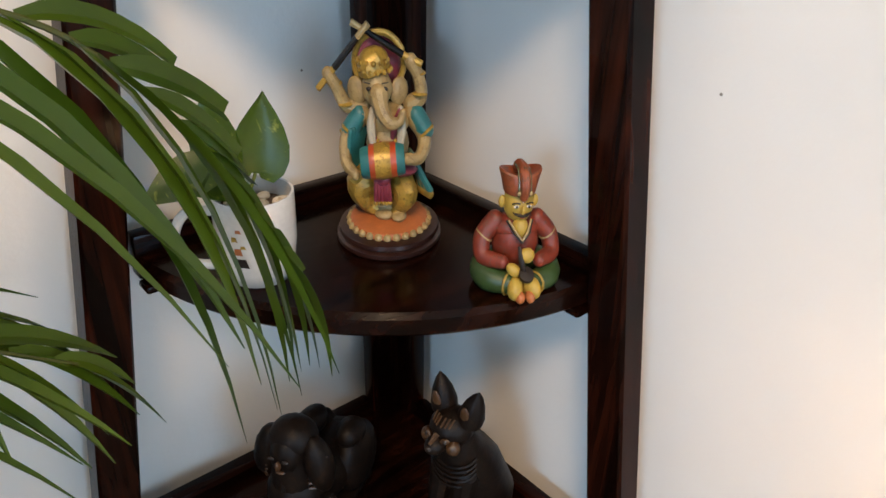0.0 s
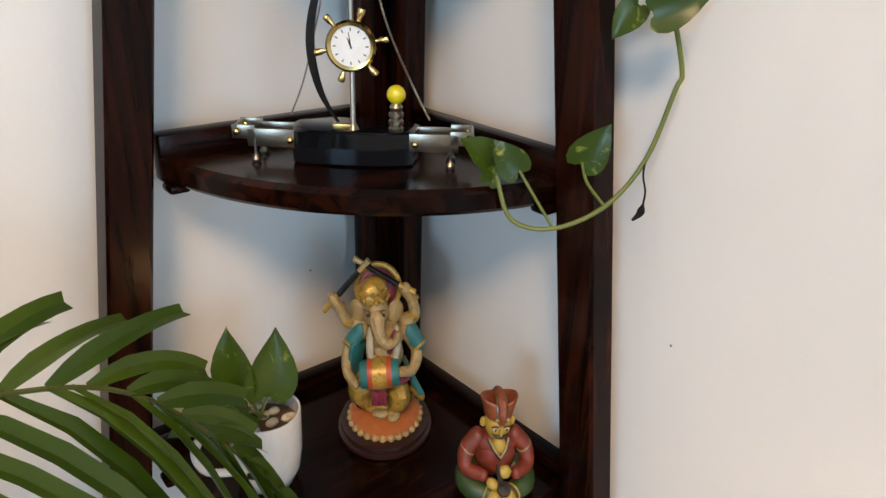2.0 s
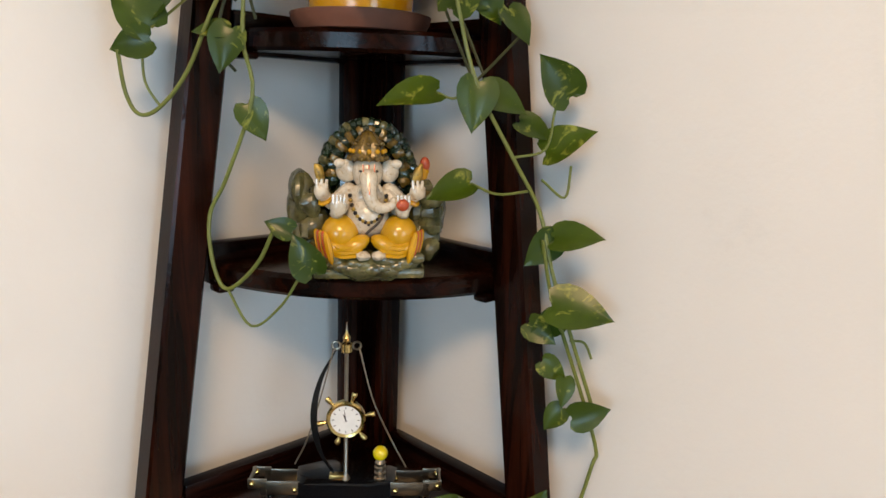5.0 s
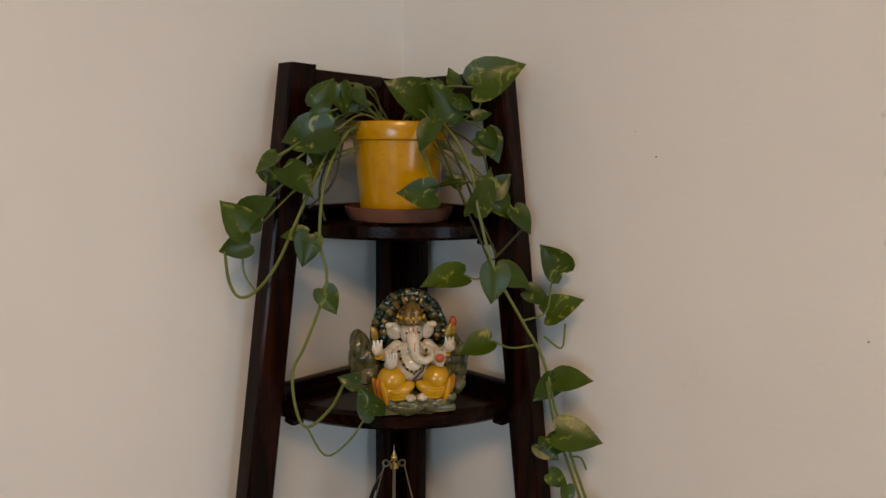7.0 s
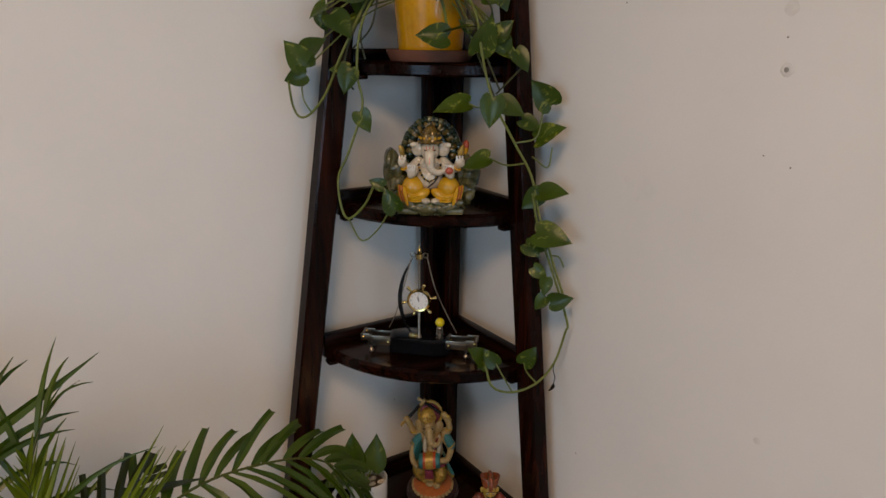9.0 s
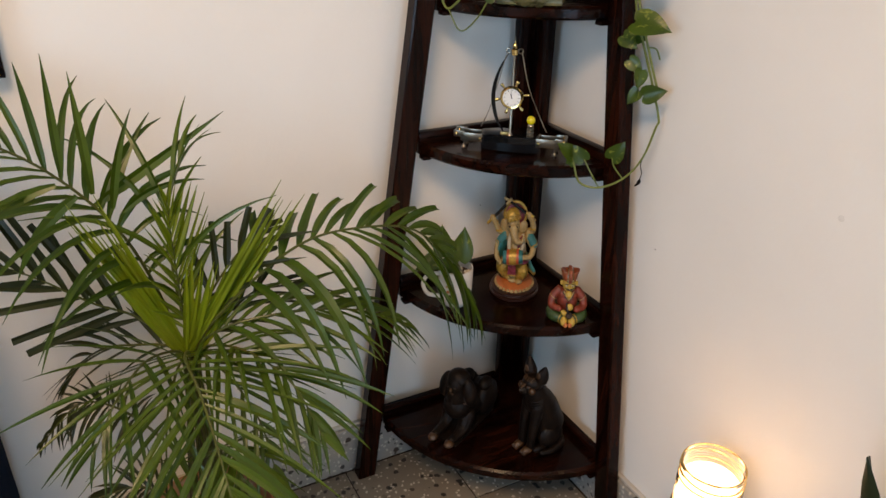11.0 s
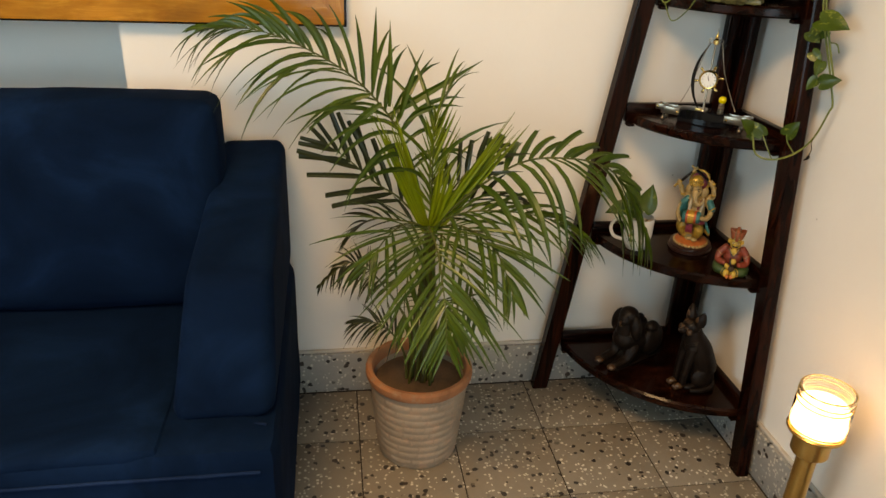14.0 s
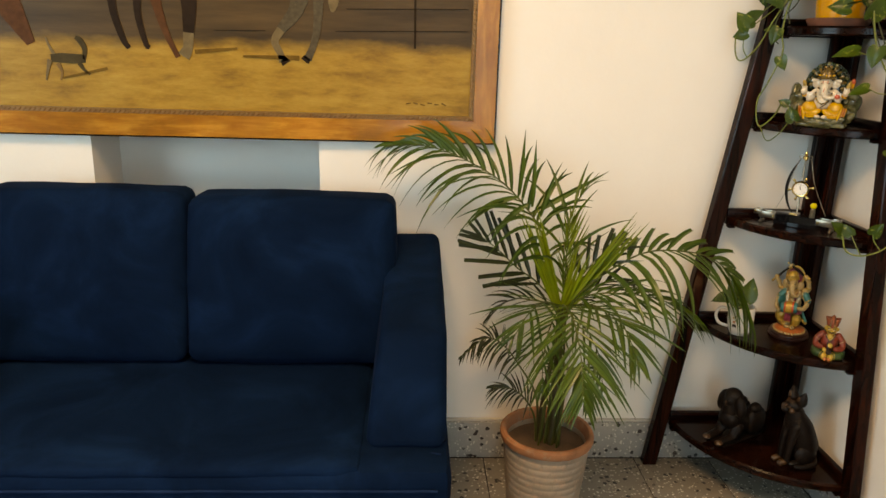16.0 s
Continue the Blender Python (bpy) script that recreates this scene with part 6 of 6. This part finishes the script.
POT_RIGHT = [
    ((-0.137, -0.193, 1.535), (-0.19, -0.165, 1.567)),
    ((-0.134, -0.226, 1.51), (-0.16, -0.224, 1.567)),
    ((-0.095, -0.235, 1.56), (-0.059, -0.295, 1.593)),
    ((-0.096, -0.204, 1.561), (-0.105, -0.201, 1.588)),
    ((-0.119, -0.221, 1.543), (-0.101, -0.249, 1.519)),
    ((-0.163, -0.227, 1.509), (-0.186, -0.223, 1.474)),
    ((-0.131, -0.269, 1.392), (-0.122, -0.3, 1.448)),
    ((-0.165, -0.235, 1.423), (-0.146, -0.279, 1.44)),
    ((-0.17, -0.24, 1.416), (-0.218, -0.219, 1.42)),
    ((-0.091, -0.269, 1.419), (-0.075, -0.288, 1.382)),
    ((-0.07, -0.29, 1.396), (-0.061, -0.317, 1.365)),
    ((-0.148, -0.272, 1.311), (-0.199, -0.241, 1.304)),
    ((-0.119, -0.301, 1.324), (-0.131, -0.305, 1.274)),
    ((-0.106, -0.294, 1.314), (-0.075, -0.33, 1.297)),
    ((-0.077, -0.243, 1.5), (-0.069, -0.265, 1.459)),
    ((-0.109, -0.251, 1.479), (-0.087, -0.276, 1.477)),
]
TRAIL_UP = [
    ((-0.038, -0.352, 1.311), (-0.075, -0.343, 1.35)),
    ((-0.059, -0.341, 1.255), (-0.041, -0.385, 1.283)),
    ((-0.068, -0.312, 1.285), (-0.051, -0.345, 1.271)),
    ((-0.122, -0.298, 1.223), (-0.159, -0.27, 1.21)),
    ((-0.066, -0.364, 1.17), (-0.048, -0.41, 1.18)),
    ((-0.06, -0.36, 1.172), (-0.089, -0.348, 1.142)),
    ((-0.082, -0.378, 1.107), (-0.053, -0.433, 1.102)),
    ((-0.075, -0.345, 1.08), (-0.07, -0.376, 1.063)),
]
TRAIL_LOW = [
    ((-0.052, -0.368, 1.087), (-0.082, -0.353, 1.069)),
    ((-0.069, -0.361, 1.041), (-0.058, -0.385, 1.024)),
    ((-0.058, -0.382, 1.026), (-0.067, -0.391, 0.997)),
    ((-0.056, -0.394, 0.985), (-0.036, -0.427, 0.998)),
    ((-0.052, -0.378, 0.99), (-0.068, -0.367, 0.965)),
    ((-0.08, -0.36, 0.863), (-0.07, -0.379, 0.898)),
    ((-0.116, -0.294, 0.853), (-0.146, -0.289, 0.881)),
    ((-0.105, -0.315, 0.849), (-0.122, -0.299, 0.877)),
    ((-0.124, -0.296, 0.838), (-0.117, -0.305, 0.858)),
]
POT_NEAR = [
    ((-0.240, -0.130, 1.559), (-0.237, -0.133, 1.518)),
    ((-0.228, -0.142, 1.553), (-0.215, -0.155, 1.531)),
    ((-0.249, -0.121, 1.523), (-0.273, -0.097, 1.517)),
    ((-0.258, -0.112, 1.502), (-0.297, -0.073, 1.485)),
    ((-0.310, -0.060, 1.452), (-0.303, -0.067, 1.420)),
    ((-0.154, -0.216, 1.561), (-0.145, -0.225, 1.518)),
    ((-0.132, -0.238, 1.541), (-0.115, -0.255, 1.528)),
    ((-0.115, -0.255, 1.517), (-0.098, -0.272, 1.525)),
    ((-0.104, -0.266, 1.501), (-0.093, -0.277, 1.475)),
    ((-0.098, -0.272, 1.416), (-0.078, -0.292, 1.444)),
    ((-0.125, -0.245, 1.427), (-0.141, -0.229, 1.445)),
    ((-0.104, -0.266, 1.406), (-0.087, -0.283, 1.397)),
    ((-0.110, -0.260, 1.434), (-0.095, -0.275, 1.411)),
    ((-0.263, -0.107, 1.446), (-0.278, -0.092, 1.428)),
    ((-0.246, -0.124, 1.478), (-0.261, -0.109, 1.455)),
]
for k, (b, t) in enumerate(POT_LEFT + POT_RIGHT + TRAIL_UP + TRAIL_LOW + POT_NEAR):
    part("leaf", heart_leaf(b, t, 0.82, seed=k), pothos, sharp=80)
stem_a = [(-0.165, -0.105, 1.499), (-0.228, -0.132, 1.497), (-0.276, -0.144, 1.434), (-0.286, -0.144, 1.357), (-0.28, -0.15, 1.302), (-0.299, -0.131, 1.222), (-0.312, -0.118, 1.182), (-0.314, -0.126, 1.135), (-0.304, -0.136, 1.108), (-0.286, -0.164, 1.137), (-0.277, -0.183, 1.176)]
stem_b = [(-0.304, -0.136, 1.108), (-0.291, -0.159, 1.072), (-0.274, -0.186, 1.095), (-0.264, -0.206, 1.128)]
stem_c = [(-0.171, -0.099, 1.499), (-0.239, -0.121, 1.489), (-0.298, -0.122, 1.395), (-0.321, -0.099, 1.324), (-0.341, -0.079, 1.288), (-0.356, -0.064, 1.28), (-0.365, -0.055, 1.3), (-0.372, -0.058, 1.341)]
stem_d = [(-0.341, -0.079, 1.288), (-0.351, -0.069, 1.312), (-0.352, -0.068, 1.348)]
stem_e = [(-0.117, -0.153, 1.504), (-0.137, -0.223, 1.506), (-0.134, -0.266, 1.451), (-0.131, -0.279, 1.397), (-0.121, -0.299, 1.322), (-0.093, -0.327, 1.25), (-0.072, -0.348, 1.197), (-0.065, -0.365, 1.132), (-0.052, -0.388, 1.059), (-0.037, -0.403, 1.0)]
stem_f = [(-0.074, -0.356, 1.169), (-0.066, -0.364, 1.114), (-0.053, -0.377, 1.062), (-0.036, -0.394, 0.996), (-0.024, -0.406, 0.943), (-0.026, -0.404, 0.926), (-0.037, -0.393, 0.867), (-0.06, -0.375, 0.826), (-0.089, -0.345, 0.803), (-0.113, -0.317, 0.808), (-0.119, -0.301, 0.845)]
stem_g = [(-0.089, -0.345, 0.803), (-0.098, -0.332, 0.826), (-0.105, -0.315, 0.851)]
stem_h = [(-0.06, -0.375, 0.826), (-0.075, -0.365, 0.848), (-0.079, -0.361, 0.865)]
stem_i = [(-0.093, -0.327, 1.25), (-0.059, -0.341, 1.259), (-0.048, -0.342, 1.299), (-0.039, -0.351, 1.311)]
stem_j = [(-0.121, -0.299, 1.322), (-0.135, -0.285, 1.306), (-0.148, -0.272, 1.311)]
stem_k = [(-0.081, -0.339, 1.217), (-0.103, -0.317, 1.213), (-0.122, -0.298, 1.223)]
stem_l = [(-0.102, -0.198, 1.504), (-0.083, -0.237, 1.532), (-0.093, -0.237, 1.559)]
stem_m = [(-0.072, -0.348, 1.229), (-0.049, -0.361, 1.211), (-0.04, -0.36, 1.243)]
stem_n = [(-0.05, -0.38, 1.064), (-0.039, -0.391, 1.062), (-0.033, -0.397, 1.045)]
for k, pts in enumerate((stem_a, stem_b, stem_c, stem_d, stem_e, stem_f, stem_g, stem_h, stem_i, stem_j, stem_k, stem_l, stem_m, stem_n)):
    thick = 0.0021 if len(pts) > 5 else 0.0014
    part("vine", Shape().tube(spline(pts, 5), thick, VINE, 7), pothos)
for pts in (
    [(-0.235, -0.135, 1.502), (-0.253, -0.117, 1.455), (-0.260, -0.110, 1.414), (-0.255, -0.115, 1.378)],
    [(-0.239, -0.131, 1.495), (-0.263, -0.107, 1.438), (-0.279, -0.091, 1.387), (-0.282, -0.088, 1.347), (-0.270, -0.100, 1.326)],
    [(-0.237, -0.133, 1.487), (-0.247, -0.123, 1.430), (-0.270, -0.100, 1.395)],
    [(-0.145, -0.225, 1.503), (-0.126, -0.244, 1.449), (-0.109, -0.261, 1.390), (-0.091, -0.279, 1.333)],
    [(-0.150, -0.220, 1.489), (-0.129, -0.241, 1.424), (-0.113, -0.257, 1.373), (-0.095, -0.275, 1.316)],
    [(-0.139, -0.231, 1.505), (-0.108, -0.262, 1.473), (-0.100, -0.270, 1.441)],
    [(-0.095, -0.275, 1.325), (-0.081, -0.289, 1.346), (-0.066, -0.304, 1.369)],
):
    part("vine", Shape().tube(spline(pts, 5), 0.0017, OLDVINE, 6), pothos, "older brownish stem")
for k, (b, t) in enumerate(POT_LEFT[:9] + POT_RIGHT[:11] + POT_NEAR):
    hub = Vector(b).lerp(YP + Vector((0, 0, 0.15)), 0.45) + Vector((0, 0, 0.012))
    start = YP + Vector((0.02 * math.cos(k * 1.3), 0.02 * math.sin(k * 1.3), 0.117))
    part("leaf_stalk", Shape().tube(spline([start, hub, b], 5), 0.0014, VINE, 6), pothos)
s = Shape()
for q in range(6):
    s.ball((-0.118 + 0.006 * math.cos(q), -0.150 + 0.007 * math.sin(q), S5 + 0.128 + 0.002 * (q % 2)), (0.006, 0.006, 0.007), IVORY, n=10)
s.ball((-0.118, -0.150, S5 + 0.124), (0.014, 0.010, 0.006), IVORY, n=12)
solid("shell_ornament", s, (-0.118, -0.150, S5 + 0.118), "small cream shell lying on the pot soil", "shell")

# ---- marks and fittings on the right wall ----
CHIP = paint("bare_plaster_chip", (0.30, 0.27, 0.235), 0.9)
CLAYGREY = paint("dull_grey_metal", (0.42, 0.38, 0.33), 0.5, 0.3)
PLUG = paint("grey_plaster_patch", (0.77, 0.74, 0.695), 0.8, 0, 0.08, 90, 300, 0.3)
plug = thing("wall_plug", (0, -0.726, 1.383), "grey plastered screw hole in the wall", "wall plug")
part("plaster_ring", Shape().lathe((0, -0.726, 1.383), [(0.009, 0), (0.0065, 0.0008), (0.0045, 0.001), (0.0035, 0.0006), (0.0, 0.0005)], PLUG, 18, 0.25, axis=(-1, 0, 0)), plug)
part("screw", Shape().lathe((-0.001, -0.726, 1.383), [(0.003, 0), (0.003, 0.0008), (0.0022, 0.0008), (0.002, 0.0002), (0.0, 0.0002)], CLAYGREY, 12, axis=(-1, 0, 0)), plug)
for y, z, r in ((-0.721, 1.455, 0.0115), (-0.707, 1.513, 0.004), (-0.76, 0.889, 0.006)):
    solid("plaster_patch", Shape().lathe((0, y, z), [(r * 0.85, 0), (r * 0.6, 0.0004), (0.0, 0.0005)], PLUG, 16, 0.2, axis=(-1, 0, 0)), (0, y, z), "pale filled patch on the wall", "patch")
for x, y, z, r in ((0, -0.721, 1.421, 0.002), (0, -0.46, 1.468, 0.002), (0, -0.711, 1.276, 0.002), (0, -0.749, 1.266, 0.002), (0, -0.425, 0.69, 0.0022), (0, -0.43, 1.5, 0.0012), (-0.136, 0, 0.645, 0.0022), (-0.112, 0, 1.735, 0.0015)):
    ax = (-1, 0, 0) if x == 0 else (0, -1, 0)
    solid("wall_speck", Shape().lathe((x, y, z), [(r * 0.7, 0), (r * 0.5, 0.0006), (0.0, 0.0007)], CHIP, 8, 0.3, axis=ax), (x, y, z), "tiny dark chip in the wall paint", "chip")

s = Shape().tube(spline([(-0.037, -0.393, 0.867), (-0.041, -0.396, 0.855), (-0.038, -0.398, 0.842), (-0.043, -0.401, 0.832)], 5), 0.0009, CARVED, 6)
s.tube(spline([(-0.043, -0.401, 0.832), (-0.044, -0.400, 0.824), (-0.050, -0.397, 0.818)], 4), [0.001, 0.002, 0.003, 0.0036, 0.003, 0.0028, 0.002, 0.0016, 0.001], CARVED, 7)
part("withered_leaf", s, pothos, "dry brown curled leaf")

# ---- snake plant ----
SP = Vector((-0.105, -1.17, 0))
SNAKE = leafy("snake_plant_leaf", (0.010, 0.018, 0.008), (0.022, 0.034, 0.012), 30)
splant = thing("snake_plant", SP + Vector((0, 0, 0.158)), "dark green upright snake plant leaf", "plant")
spot = solid("clay_pot", Shape().lathe(SP, [(0.065, 0), (0.082, 0.15), (0.086, 0.152), (0.086, 0.175), (0.079, 0.175), (0.076, 0.158), (0.0, 0.16)], CLAY, 32), SP, "small terracotta pot on the floor by the wall", "plant pot")
for dx, dy, top, w, tilt in ((-0.01, 0.022, 0.650, 0.020, 0.205), (0.022, 0.0, 0.672, 0.020, 0.215), (0.02, -0.03, 0.60, 0.028, -0.03), (-0.03, -0.035, 0.53, 0.026, -0.05)):
    verts, faces = [], []
    for j in range(13):
        t = j / 12
        z = 0.158 + (top - 0.158) * t
        ww = w * (0.6 + 0.9 * t - 0.3 * t * t) * (1 - max(0, (t - 0.72) / 0.28) ** 2) + 0.0006
        c = SP + Vector((dx + 0.01 * math.sin(3 * t), dy + tilt * t + 0.008 * math.sin(4 * t), z))
        verts += [c + Vector((0, ww, 0)), c + Vector((0.006, 0, 0)), c - Vector((0, ww, 0)), c + Vector((-0.003, 0, 0))]
    for j in range(12):
        for q in range(4):
            k = (q + 1) % 4
            faces.append([4 * j + q, 4 * j + k, 4 * j + 4 + k, 4 * j + 4 + q])
    part("leaf", Shape().add(verts, faces, SNAKE), splant)

# ---- floor tiles ----
floor = solid("floor", Shape().box((X0, Y0, -0.1), (0, 0, -0.003), GROUT), (0, 0, 0), "speckled beige terrazzo tile floor", "floor", kind="structure")
TILE, GX, GY = 0.25, -0.506, -0.238
tile_mesh = Shape().box((0.0018, 0.0018, -0.02), (TILE - 0.0018, TILE - 0.0018, 0.0), FLOOR, 0.0012).mesh("tile")
cut_mesh = {}
ix = -15
while GX + ix * TILE < -0.02:
    iy = -17
    while GY + iy * TILE < -0.02:
        x, y = GX + ix * TILE, GY + iy * TILE
        ex, ey = min(TILE, -0.021 - x), min(TILE, -0.021 - y)
        if ex > 0.01 and ey > 0.01 and x >= X0 and y >= Y0:
            if ex < TILE or ey < TILE:
                key = (round(ex, 3), round(ey, 3))
                if key not in cut_mesh:
                    cut_mesh[key] = Shape().box((0.0018, 0.0018, -0.02), (ex - 0.0018, ey - 0.0018, 0.0), FLOOR, 0.0012).mesh("tile")
                me = cut_mesh[key]
            else:
                me = tile_mesh
            t = new("tile", me)
            t.location = (x, y, random.uniform(-0.0004, 0.0))
            t.parent = floor
        iy += 1
    ix += 1
